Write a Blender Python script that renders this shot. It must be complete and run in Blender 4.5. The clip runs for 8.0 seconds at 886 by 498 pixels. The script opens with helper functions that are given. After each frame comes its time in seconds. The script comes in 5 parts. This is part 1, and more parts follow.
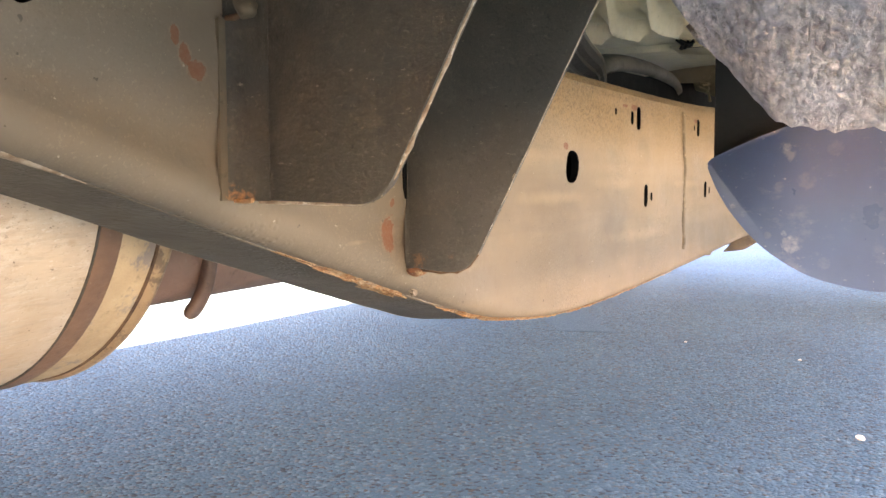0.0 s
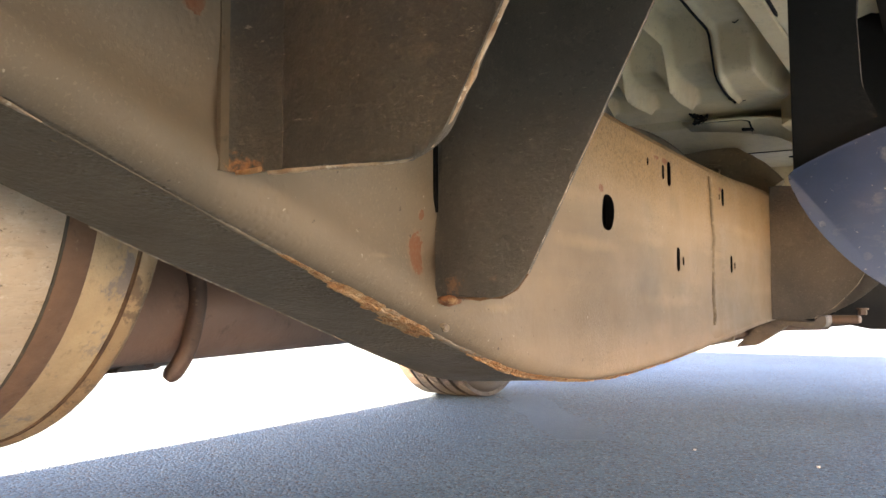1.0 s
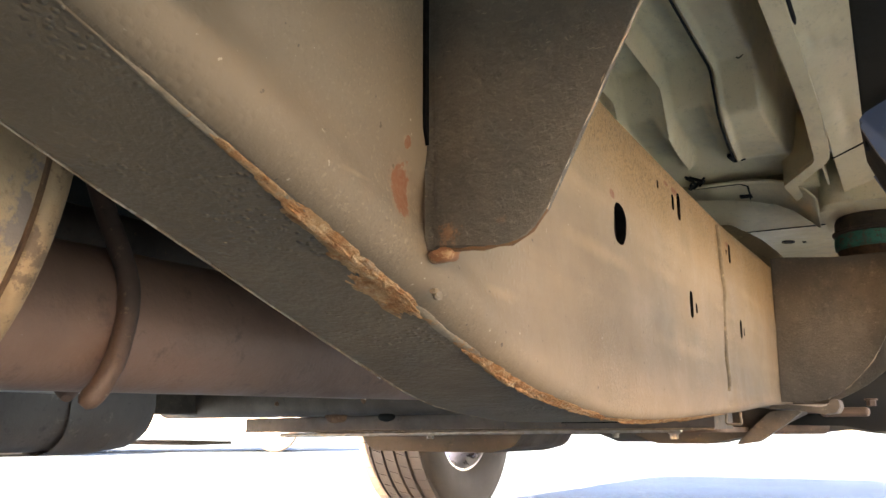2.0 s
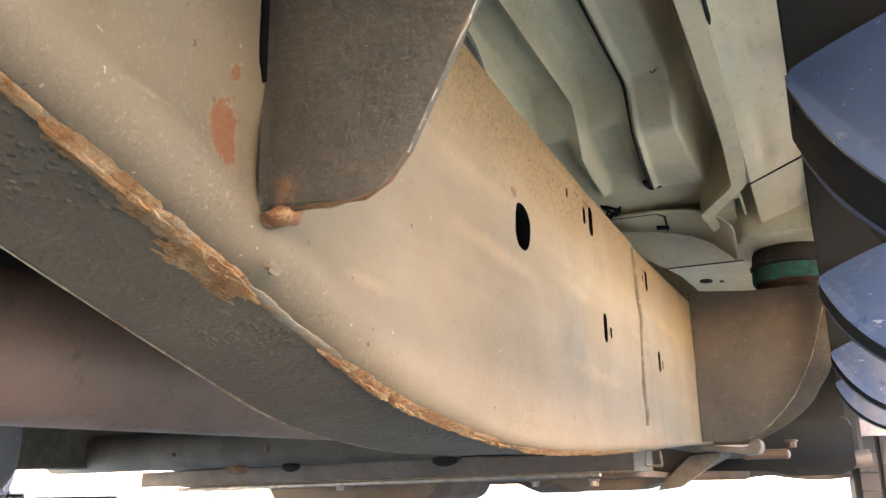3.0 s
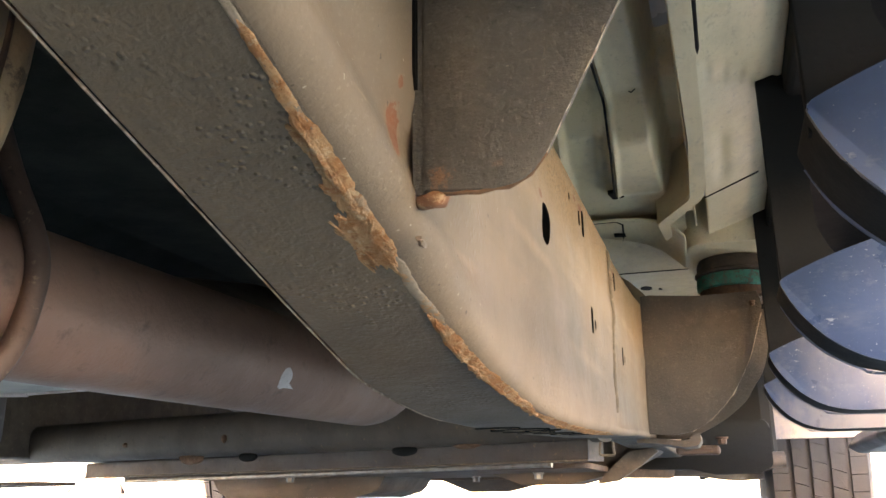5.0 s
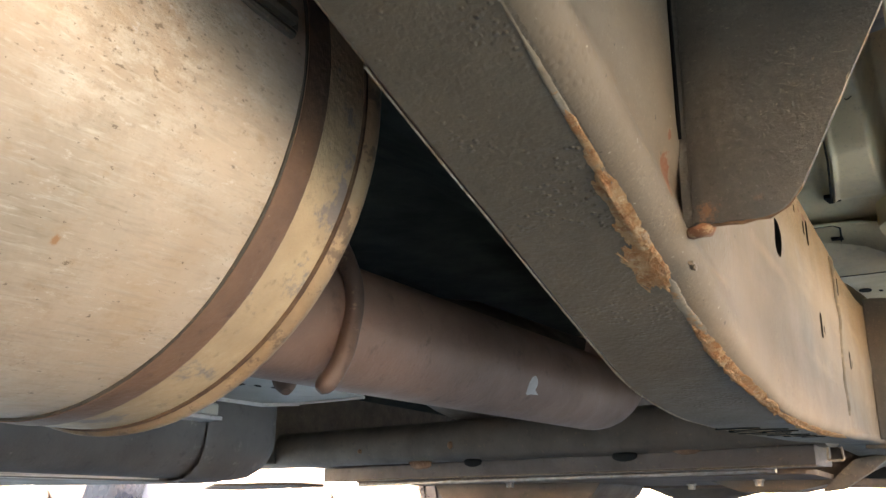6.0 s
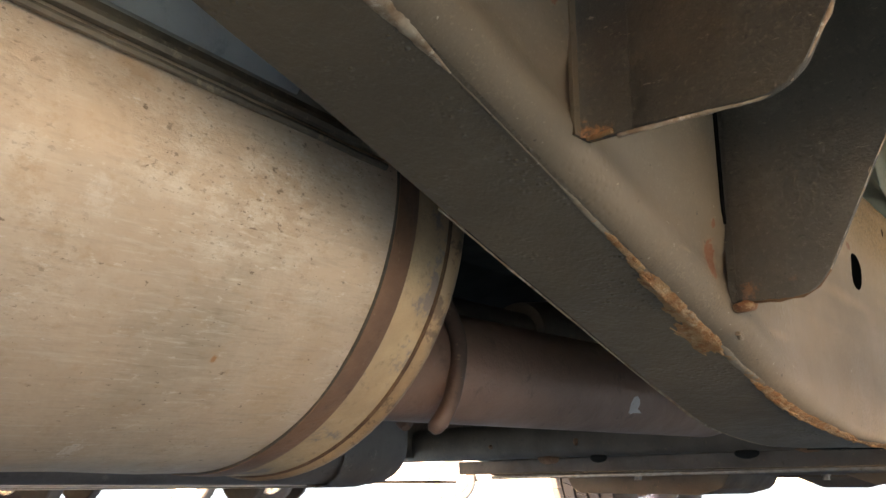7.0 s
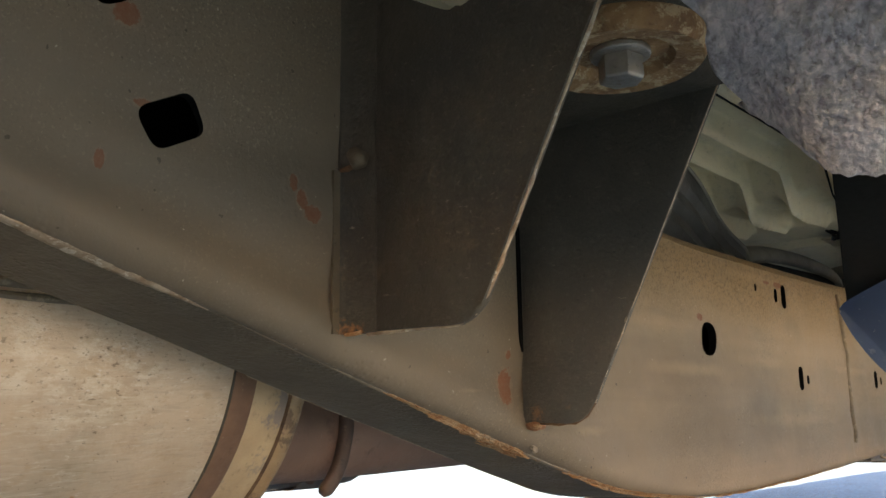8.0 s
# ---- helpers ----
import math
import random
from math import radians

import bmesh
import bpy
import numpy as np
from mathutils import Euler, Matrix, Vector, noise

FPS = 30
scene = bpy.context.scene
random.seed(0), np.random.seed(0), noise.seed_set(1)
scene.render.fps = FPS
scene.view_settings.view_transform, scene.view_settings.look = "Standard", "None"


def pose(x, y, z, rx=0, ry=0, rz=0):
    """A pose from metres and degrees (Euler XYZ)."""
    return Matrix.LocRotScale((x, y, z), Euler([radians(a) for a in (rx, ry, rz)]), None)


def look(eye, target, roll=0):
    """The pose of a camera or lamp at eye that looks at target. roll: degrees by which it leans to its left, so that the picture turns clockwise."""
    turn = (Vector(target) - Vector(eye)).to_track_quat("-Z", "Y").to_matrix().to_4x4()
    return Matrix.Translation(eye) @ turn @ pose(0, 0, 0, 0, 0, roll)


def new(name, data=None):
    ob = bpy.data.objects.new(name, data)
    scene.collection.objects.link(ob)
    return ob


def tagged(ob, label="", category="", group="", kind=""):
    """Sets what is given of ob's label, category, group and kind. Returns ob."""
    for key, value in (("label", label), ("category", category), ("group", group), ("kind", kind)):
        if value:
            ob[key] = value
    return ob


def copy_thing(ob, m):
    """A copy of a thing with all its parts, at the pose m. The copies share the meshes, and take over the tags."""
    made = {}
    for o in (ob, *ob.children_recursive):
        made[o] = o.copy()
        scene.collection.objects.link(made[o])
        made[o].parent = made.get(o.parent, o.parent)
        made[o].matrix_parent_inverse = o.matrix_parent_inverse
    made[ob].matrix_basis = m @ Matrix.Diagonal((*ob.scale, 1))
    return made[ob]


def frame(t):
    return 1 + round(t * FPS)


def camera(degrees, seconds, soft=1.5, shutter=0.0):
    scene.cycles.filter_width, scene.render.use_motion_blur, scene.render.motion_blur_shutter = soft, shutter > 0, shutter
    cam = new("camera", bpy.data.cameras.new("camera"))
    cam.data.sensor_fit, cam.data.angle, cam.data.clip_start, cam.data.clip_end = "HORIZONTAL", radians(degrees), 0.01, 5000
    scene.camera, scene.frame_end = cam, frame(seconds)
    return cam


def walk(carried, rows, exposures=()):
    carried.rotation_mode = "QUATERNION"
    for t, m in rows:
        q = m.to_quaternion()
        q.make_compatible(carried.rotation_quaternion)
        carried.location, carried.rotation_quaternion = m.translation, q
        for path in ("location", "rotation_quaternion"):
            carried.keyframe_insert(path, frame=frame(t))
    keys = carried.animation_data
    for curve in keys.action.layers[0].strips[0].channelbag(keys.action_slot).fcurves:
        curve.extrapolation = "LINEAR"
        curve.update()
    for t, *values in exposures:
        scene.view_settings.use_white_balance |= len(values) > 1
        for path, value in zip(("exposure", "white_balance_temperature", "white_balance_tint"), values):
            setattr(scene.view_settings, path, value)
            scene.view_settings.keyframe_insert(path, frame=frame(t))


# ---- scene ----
cam = camera(54.0, 8.0)
PATH = [
    (0, (0.0000, -0.0003, 0.4001), (-1.0277, 1.7083, 0.2441), -0.03),
    (0.5, (-0.0403, 0.0272, 0.3660), (-1.0497, 1.7538, 0.3700), -0.15),
    (1, (-0.0628, 0.0560, 0.3499), (-1.0598, 1.7856, 0.4710), -0.17),
    (1.2, (-0.0720, 0.0751, 0.3349), (-1.0654, 1.8042, 0.4886), -0.23),
    (2.3, (-0.1338, 0.1564, 0.2867), (-1.0257, 1.8802, 0.7694), -0.38),
    (2.5, (-0.1405, 0.1688, 0.2876), (-1.0037, 1.9021, 0.7882), -0.52),
    (3, (-0.1278, 0.2092, 0.2788), (-0.8879, 1.9815, 0.8094), -1.05),
    (3.5, (-0.1224, 0.2150, 0.2785), (-0.7382, 2.0374, 0.8261), -1.70),
    (4, (-0.1290, 0.2025, 0.2794), (-0.6534, 2.0539, 0.8249), -1.20),
    (4.2, (-0.1340, 0.1980, 0.2785), (-0.6354, 2.0566, 0.8211), -1.08),
    (5.3, (-0.1842, 0.1083, 0.2470), (-0.8637, 1.9084, 0.7927), -0.18),
    (5.5, (-0.1892, 0.0916, 0.2440), (-0.9557, 1.8543, 0.7967), 0.11),
    (6, (-0.1791, 0.0586, 0.2438), (-1.1445, 1.7156, 0.8115), 0.28),
    (6.5, (-0.1605, 0.0284, 0.2449), (-1.2895, 1.5825, 0.8019), 0.28),
    (7, (-0.1158, 0.0058, 0.2718), (-1.3373, 1.5012, 0.7930), -0.04),
    (7.5, (-0.0323, 0.0080, 0.3135), (-1.3068, 1.4850, 0.7542), -0.52),
    (8, (0.0266, 0.0100, 0.3544), (-1.2832, 1.4712, 0.7408), -0.96),
]
EXPOSURES = [(0.0, 5.58, 9872, 38), (0.5, 5.35, 10196, 38), (1.0, 5.05, 10857, 39), (2.5, 5.24, 10145, 35), (3.0, 5.64, 9214, 34), (3.5, 5.24, 9214, 34), (4.0, 5.01, 9098, 33), (5.5, 5.44, 9566, 35), (6.0, 5.23, 9445, 34), (6.5, 4.87, 9675, 35), (7.0, 4.47, 9675, 34), (7.5, 4.03, 9862, 34), (8.0, 4.28, 9629, 32)]
walk(cam, [(t, look(eye, target, roll)) for t, eye, target, roll in PATH], EXPOSURES)

# ---- light ----
world = bpy.data.worlds.new("sky")
scene.world = world
world.use_nodes = True
wn = world.node_tree.nodes
sky = wn.new("ShaderNodeTexSky")
sky.sky_type = "NISHITA"
sky.sun_disc = False
sky.sun_elevation = radians(25.5)
sky.sun_rotation = radians(181)
wn["Background"].inputs["Strength"].default_value = 0.10
world.node_tree.links.new(sky.outputs[0], wn["Background"].inputs[0])
sun = new("sun", bpy.data.lights.new("sun", "SUN"))
sun.data.energy = 5.0
sun.data.angle = radians(0.5)
sun.data.color = (1.0, 0.86, 0.68)
sun.matrix_world = look((-0.28, -8.8, 4.2), (0, 0, 0))


# ---- materials ----
class Shader:
    """A node material under construction."""

    def __init__(self, name, rough=0.6, metal=0.0, spec=0.5):
        self.mat = bpy.data.materials.new(name)
        self.mat.use_nodes = True
        self.n, self.l = self.mat.node_tree.nodes, self.mat.node_tree.links
        self.b = self.n["Principled BSDF"]
        self.b.inputs["Roughness"].default_value = rough
        self.b.inputs["Metallic"].default_value = metal
        self.b.inputs["Specular IOR Level"].default_value = spec
        self.co = self.n.new("ShaderNodeTexCoord").outputs["Object"]
        self.height = None
        self.col = None

    def noise(self, scale, detail=5.0, rough=0.6, stretch=None, offset=0.0):
        t = self.n.new("ShaderNodeTexNoise")
        t.inputs["Scale"].default_value = scale
        t.inputs["Detail"].default_value = detail
        t.inputs["Roughness"].default_value = rough
        self.l.new(self.mapped(stretch, offset), t.inputs["Vector"])
        return t.outputs[0]

    def mapped(self, stretch=None, offset=0.0):
        if not stretch and not offset:
            return self.co
        m = self.n.new("ShaderNodeMapping")
        m.inputs["Scale"].default_value = stretch or (1, 1, 1)
        m.inputs["Location"].default_value = (offset, offset * 0.7, offset * 1.3)
        self.l.new(self.co, m.inputs[0])
        return m.outputs[0]

    def cells(self, scale, offset=0.0):
        t = self.n.new("ShaderNodeTexVoronoi")
        t.inputs["Scale"].default_value = scale
        self.l.new(self.mapped(None, offset), t.inputs["Vector"])
        return t

    def ramp(self, fac, lo, hi, a=0.0, b=1.0):
        r = self.n.new("ShaderNodeMapRange")
        for k, v in zip((1, 2, 3, 4), (lo, hi, a, b)):
            r.inputs[k].default_value = v
        self.l.new(fac, r.inputs[0])
        return r.outputs[0]

    def times(self, a, b):
        m = self.n.new("ShaderNodeMath")
        m.operation = "MULTIPLY"
        for k, v in enumerate((a, b)):
            if isinstance(v, (int, float)):
                m.inputs[k].default_value = v
            else:
                self.l.new(v, m.inputs[k])
        return m.outputs[0]

    def plus(self, a, b):
        m = self.n.new("ShaderNodeMath")
        m.operation = "ADD"
        self.l.new(a, m.inputs[0])
        self.l.new(b, m.inputs[1])
        return m.outputs[0]

    def paint(self, color, fac=None, strength=1.0, blend="MIX"):
        if self.col is None:
            c = self.n.new("ShaderNodeRGB")
            c.outputs[0].default_value = (*color, 1)
            self.col = c.outputs[0]
            return self
        x = self.n.new("ShaderNodeMix")
        x.data_type, x.blend_type = "RGBA", blend
        if fac is None:
            x.inputs[0].default_value = strength
        else:
            self.l.new(self.times(fac, strength), x.inputs[0])
        self.l.new(self.col, x.inputs[6])
        x.inputs[7].default_value = (*color, 1)
        self.col = x.outputs[2]
        return self

    def blot(self, centre, radii, scale=90.0, ragged=0.9, soft=0.25):
        """A ragged stain round a place in the plan: 1 inside, 0 outside."""
        m = self.n.new("ShaderNodeMapping")
        m.vector_type = "TEXTURE"
        m.inputs["Location"].default_value = centre
        m.inputs["Scale"].default_value = radii
        self.l.new(self.co, m.inputs[0])
        d = self.n.new("ShaderNodeVectorMath")
        d.operation = "LENGTH"
        self.l.new(m.outputs[0], d.inputs[0])
        edge = self.plus(d.outputs["Value"], self.ramp(self.noise(scale, 7, 0.75, None, 27), 0.25, 0.75, -ragged, ragged))
        return self.ramp(edge, 1.0, 1.0 - soft)

    def rise(self, fac, amount):
        """Adds fac times amount metres of relief."""
        h = self.times(fac, amount)
        self.height = h if self.height is None else self.plus(self.height, h)
        return self

    def rough(self, fac, lo, hi):
        self.l.new(self.ramp(fac, 0.3, 0.7, lo, hi), self.b.inputs["Roughness"])
        return self

    def done(self):
        self.l.new(self.col, self.b.inputs["Base Color"])
        if self.height is not None:
            bp = self.n.new("ShaderNodeBump")
            bp.inputs["Strength"].default_value = 1.0
            bp.inputs["Distance"].default_value = 1.0
            self.l.new(self.height, bp.inputs["Height"])
            self.l.new(bp.outputs[0], self.b.inputs["Normal"])
        return self.mat


def asphalt():
    s = Shader("asphalt", 0.95, spec=0.03)
    s.paint((0.055, 0.119, 0.170)).paint((0.040, 0.090, 0.131), s.ramp(s.noise(0.9, 4), 0.35, 0.65))
    v = s.cells(170)
    chip = s.n.new("ShaderNodeSeparateColor")
    s.l.new(v.outputs["Color"], chip.inputs[0])
    s.paint((0.035, 0.038, 0.045), s.ramp(chip.outputs[0], 0.30, 0.05), 0.75)
    s.paint((0.12, 0.19, 0.24), s.ramp(chip.outputs[1], 0.70, 0.95), 0.5)
    s.paint((0.10, 0.085, 0.075), s.ramp(chip.outputs[2], 0.86, 0.96), 0.5)
    s.paint((0.05, 0.05, 0.052), s.ramp(s.noise(420, 3), 0.5, 0.7), 0.5)
    s.rise(v.outputs["Distance"], -0.0035).rise(s.noise(60, 4), 0.003)
    return s.done()


WEB_STAINS = [(0.3840, 0.3712, 0.0062, 0.0100), (0.3845, 0.3885, 0.0022, 0.0026), (0.2375, 0.4565, 0.0024, 0.0040), (0.2415, 0.4495, 0.0032, 0.0045), (0.2475, 0.4435, 0.0048, 0.0040),
              (0.1515, 0.4490, 0.0020, 0.0034), (0.157, 0.506, 0.0060, 0.0050), (0.1665, 0.4735, 0.0040, 0.0018), (0.775, 0.4665, 0.0110, 0.0030), (0.750, 0.4665, 0.0060, 0.0016), (0.617, 0.4265, 0.0050, 0.0030), (0.992, 0.467, 0.0070, 0.0025)]


def frame_paint():
    s = Shader("dusty frame paint", 0.7, spec=0.25)
    s.paint((0.140, 0.108, 0.076)).paint((0.115, 0.091, 0.066), s.ramp(s.noise(7, 5, 0.5), 0.38, 0.62))
    # front wheel dust, thickest forward; the ramp also paints the weaker rear light
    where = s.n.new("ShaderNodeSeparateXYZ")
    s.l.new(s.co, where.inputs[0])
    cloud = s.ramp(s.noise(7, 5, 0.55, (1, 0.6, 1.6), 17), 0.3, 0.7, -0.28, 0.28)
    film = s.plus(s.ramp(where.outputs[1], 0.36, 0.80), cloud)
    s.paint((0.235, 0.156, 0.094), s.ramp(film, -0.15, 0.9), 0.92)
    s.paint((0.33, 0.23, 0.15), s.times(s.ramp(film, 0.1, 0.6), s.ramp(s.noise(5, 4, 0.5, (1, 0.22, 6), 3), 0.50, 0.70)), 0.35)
    s.paint((0.178, 0.129, 0.085), s.ramp(s.noise(12, 5, 0.5, (1, 0.4, 1.8), 33), 0.46, 0.72), 0.45)
    s.paint((0.135, 0.104, 0.075), s.ramp(s.noise(9, 5, 0.55, (1, 0.6, 1.5), 63), 0.50, 0.72), 0.5)
    # handled and rubbed places, slightly darker, with soft edges
    s.paint((0.105, 0.090, 0.070), s.ramp(s.noise(26, 4, 0.5, (1, 0.6, 1), 35), 0.55, 0.75), 0.3)
    # coarse brown grit caked under the top edge
    cake = s.times(s.ramp(s.plus(where.outputs[2], s.ramp(s.noise(14, 5, 0.6, (1, 0.5, 1), 45), 0.3, 0.7, -0.02, 0.02)), 0.415, 0.462), s.ramp(where.outputs[1], 0.40, 0.55))
    s.paint((0.255, 0.155, 0.075), cake, 0.7)
    s.paint((0.10, 0.065, 0.035), s.times(cake, s.ramp(s.noise(420, 4, 0.7, None, 47), 0.50, 0.62)), 0.8)
    # settled grit, fine and patchy
    sandy = s.ramp(s.noise(9, 4, 0.5, None, 51), 0.42, 0.66, 0.0, 1.0)
    s.paint((0.08, 0.062, 0.045), s.times(sandy, s.ramp(s.noise(700, 3, 0.6, None, 19), 0.52, 0.66)), 0.60)
    s.paint((0.42, 0.33, 0.23), s.times(sandy, s.ramp(s.noise(640, 3, 0.6, None, 29), 0.58, 0.68)), 0.36)
    s.paint((0.11, 0.085, 0.06), s.ramp(s.noise(130, 5, 0.6, None, 5), 0.60, 0.74), 0.22)
    # flecks of pale grit and dark pinholes
    s.paint((0.50, 0.43, 0.34), s.ramp(s.noise(300, 2, 0.5, None, 9), 0.74, 0.765), 0.35)
    s.paint((0.045, 0.036, 0.028), s.ramp(s.noise(210, 2, 0.5, None, 73), 0.735, 0.755), 0.7)
    s.paint((0.22, 0.10, 0.045), s.ramp(s.noise(60, 8, 0.75, None, 11), 0.715, 0.735), 0.6)
    for y, z, ry, rz in ((0.56, 0.418, 0.07, 0.007), (0.74, 0.398, 0.075, 0.006), (0.71, 0.468, 0.07, 0.005), (0.96, 0.397, 0.07, 0.005), (0.60, 0.388, 0.09, 0.006), (0.80, 0.350, 0.12, 0.007), (1.10, 0.43, 0.09, 0.008), (0.353, 0.369, 0.012, 0.0016), (0.465, 0.347, 0.02, 0.004)):
        s.paint((0.47, 0.32, 0.19), s.blot((OUT, y, z), (0.05, ry, rz), 30, 0.5, 0.9), 0.17)
    for y, z, ry, rz in WEB_STAINS:
        s.paint((0.24, 0.165, 0.11), s.blot((OUT, y, z), (0.05, ry * 1.3, rz * 1.25), 240, 0.45, 0.5), 0.45)
        s.paint((0.165, 0.058, 0.029), s.times(s.blot((OUT, y, z), (0.05, ry, rz), 260, 0.42, 0.14), s.ramp(s.noise(520, 5, 0.7, None, 91), 0.36, 0.60, 0.70, 1.0)), 0.95)
    v = s.cells(260)
    few = s.ramp(s.noise(14, 3, 0.5, None, 2), 0.54, 0.66)
    s.rise(s.times(s.ramp(v.outputs["Distance"], 0.45, 0.1), few), 0.00022)
    s.rise(s.times(s.noise(420, 4, 0.7, None, 47), cake), 0.0009)
    s.rise(s.times(s.noise(640, 3, 0.6, None, 29), sandy), 0.00030)
    s.rise(s.noise(800, 3), 0.00010).rise(s.noise(35, 3), 0.0008)
    s.rough(s.noise(18), 0.58, 0.82)
    return s.done()


def dark_paint(name, base, worn_base, dust, rust=0.68):
    s = Shader(name, 0.6, spec=0.3)
    s.paint(base).paint(worn_base, s.ramp(s.noise(9, 6), 0.4, 0.6))
    s.paint(dust, s.ramp(s.noise(14, 7, 0.65, (1, 1, 0.6), 4), 0.50, 0.75), 0.6)
    s.paint(tuple(1.5 * c for c in dust), s.ramp(s.noise(75, 7, 0.75, None, 24), 0.56, 0.72), 0.35)
    s.paint((0.36, 0.31, 0.24), s.ramp(s.noise(230, 5, 0.75, (0.45, 1, 1.6), 7), 0.65, 0.685), 0.34)
    s.paint((0.26, 0.10, 0.035), s.ramp(s.noise(60, 9, 0.75, None, 13), rust, rust + 0.02), 0.7)
    s.paint((0.36, 0.15, 0.055), s.blot((OUT + 0.005, 0.260, 0.3925), (0.008, 0.012, 0.0055), 240, 1.2, 0.9), 0.75)
    s.paint((0.30, 0.135, 0.06), s.blot((OUT + 0.009, 0.396, 0.3570), (0.0045, 0.012, 0.0045), 240, 1.1, 0.8), 0.6)
    s.paint((0.22, 0.115, 0.06), s.blot((-0.2330, 0.396, 0.3595), (0.0024, 0.012, 0.0018), 300, 0.9, 0.8), 0.4)
    s.paint(tuple(0.4 * c for c in base), s.ramp(s.noise(300, 5, 0.7, None, 17), 0.60, 0.70), 0.6)
    s.paint(tuple(2.2 * c for c in base), s.ramp(s.noise(500, 4, 0.7, None, 37), 0.58, 0.68), 0.4)
    s.rise(s.noise(380, 5, 0.7), 0.0014).rise(s.noise(70, 3), 0.001)
    s.rough(s.noise(25), 0.48, 0.72)
    return s.done()


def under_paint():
    s = Shader("dark brown frame underside", 0.6, spec=0.35)
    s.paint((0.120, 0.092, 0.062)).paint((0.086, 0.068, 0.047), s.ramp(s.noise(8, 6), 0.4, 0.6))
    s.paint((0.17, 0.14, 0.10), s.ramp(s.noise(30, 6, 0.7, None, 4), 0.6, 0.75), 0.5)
    s.paint((0.24, 0.10, 0.04), s.ramp(s.noise(30, 9, 0.75, None, 13), 0.69, 0.71), 0.8)
    v = s.cells(330)
    few = s.ramp(s.noise(26, 4, 0.6, None, 2), 0.52, 0.66)
    s.rise(s.times(s.ramp(v.outputs["Distance"], 0.4, 0.05), few), 0.0010)
    s.rise(s.noise(420, 4), 0.0006).rise(s.noise(90, 3), 0.0011)
    s.rough(s.noise(18), 0.45, 0.7)
    return s.done()


def muffler_steel():
    s = Shader("stained aluminised steel", 0.42, 0.3)
    s.paint((0.58, 0.42, 0.295)).paint((0.50, 0.355, 0.245), s.ramp(s.noise(9, 6, 0.6), 0.4, 0.6))
    s.paint((0.62, 0.50, 0.37), s.ramp(s.noise(16, 6, 0.65, (1, 0.8, 1), 61), 0.52, 0.68), 0.45)
    # a grey band where the coating is rubbed, with orange bloom beside it
    rub = s.blot((-0.405, 0.205, 0.325), (0.09, 0.040, 0.055), 26, 0.55, 0.9)
    s.paint((0.33, 0.265, 0.19), rub, 0.50)
    s.paint((0.46, 0.27, 0.13), s.blot((-0.40, 0.262, 0.300), (0.08, 0.020, 0.05), 40, 0.7, 0.9), 0.35)
    s.paint((0.25, 0.225, 0.17), s.ramp(s.noise(5, 5, 0.6, (1.5, 0.6, 1), 3), 0.52, 0.72), 0.4)
    s.paint((0.36, 0.19, 0.08), s.ramp(s.noise(24, 8, 0.7, None, 8), 0.56, 0.70), 0.45)
    # bright scratches round the drum, thickest in the rubbed band
    comb = s.noise(700, 3, 0.6, (1, 0.10, 1), 12)
    s.paint((0.78, 0.70, 0.57), s.times(s.blot((-0.395, 0.195, 0.345), (0.09, 0.055, 0.060), 30, 0.7, 0.9), s.ramp(comb, 0.56, 0.70)), 0.36)
    s.paint((0.33, 0.25, 0.18), s.ramp(s.noise(420, 4, 0.65, (1, 0.10, 1), 15), 0.50, 0.68), 0.30)
    s.paint((0.66, 0.56, 0.44), s.ramp(s.noise(360, 4, 0.65, (1, 0.08, 1), 25), 0.54, 0.70), 0.28)
    s.paint((0.24, 0.17, 0.10), s.times(rub, s.ramp(s.noise(620, 4, 0.6, (1, 0.09, 1), 52), 0.55, 0.68)), 0.45)
    # pitting in clusters, and pale bloom round it
    where = s.ramp(s.noise(11, 4, 0.6, None, 21), 0.45, 0.60)
    s.paint((0.72, 0.62, 0.50), s.times(where, s.ramp(s.noise(120, 6, 0.75, (1, 0.6, 1), 5), 0.48, 0.60)), 0.45)
    s.paint((0.11, 0.065, 0.035), s.times(where, s.ramp(s.noise(520, 4, 0.65, (1, 0.5, 1), 2), 0.60, 0.65)), 0.6)
    s.paint((0.13, 0.08, 0.045), s.ramp(s.noise(480, 3, 0.6, (1, 0.5, 1), 77), 0.68, 0.71), 0.7)
    s.paint((0.80, 0.76, 0.70), s.ramp(s.noise(60, 5, 0.65, (1, 0.5, 1), 44), 0.68, 0.72), 0.5)
    s.paint((0.40, 0.245, 0.125), s.ramp(s.noise(170, 6, 0.75, (1, 0.5, 1), 95), 0.55, 0.68), 0.38)
    s.paint((0.74, 0.64, 0.52), s.ramp(s.noise(240, 5, 0.75, (1, 0.4, 1), 97), 0.60, 0.70), 0.42)
    s.paint((0.40, 0.16, 0.05), s.blot((-0.4106, 0.2151, 0.3195), (0.01, 0.0022, 0.0022), 300, 0.5, 0.4), 0.8)
    s.paint((0.85, 0.80, 0.72), s.blot((-0.3845, 0.1444, 0.3633), (0.03, 0.009, 0.006), 160, 1.2, 0.6), 0.14)
    s.paint((0.85, 0.80, 0.74), s.blot((-0.4555, 0.1864, 0.2852), (0.03, 0.004, 0.0025), 320, 1.2, 0.3), 0.30)
    s.rise(s.times(where, s.noise(420, 4, 0.7, (1, 0.5, 1), 2)), 0.0005).rise(s.noise(40, 4), 0.0008)
    s.rough(s.noise(30), 0.34, 0.60)
    return s.done()


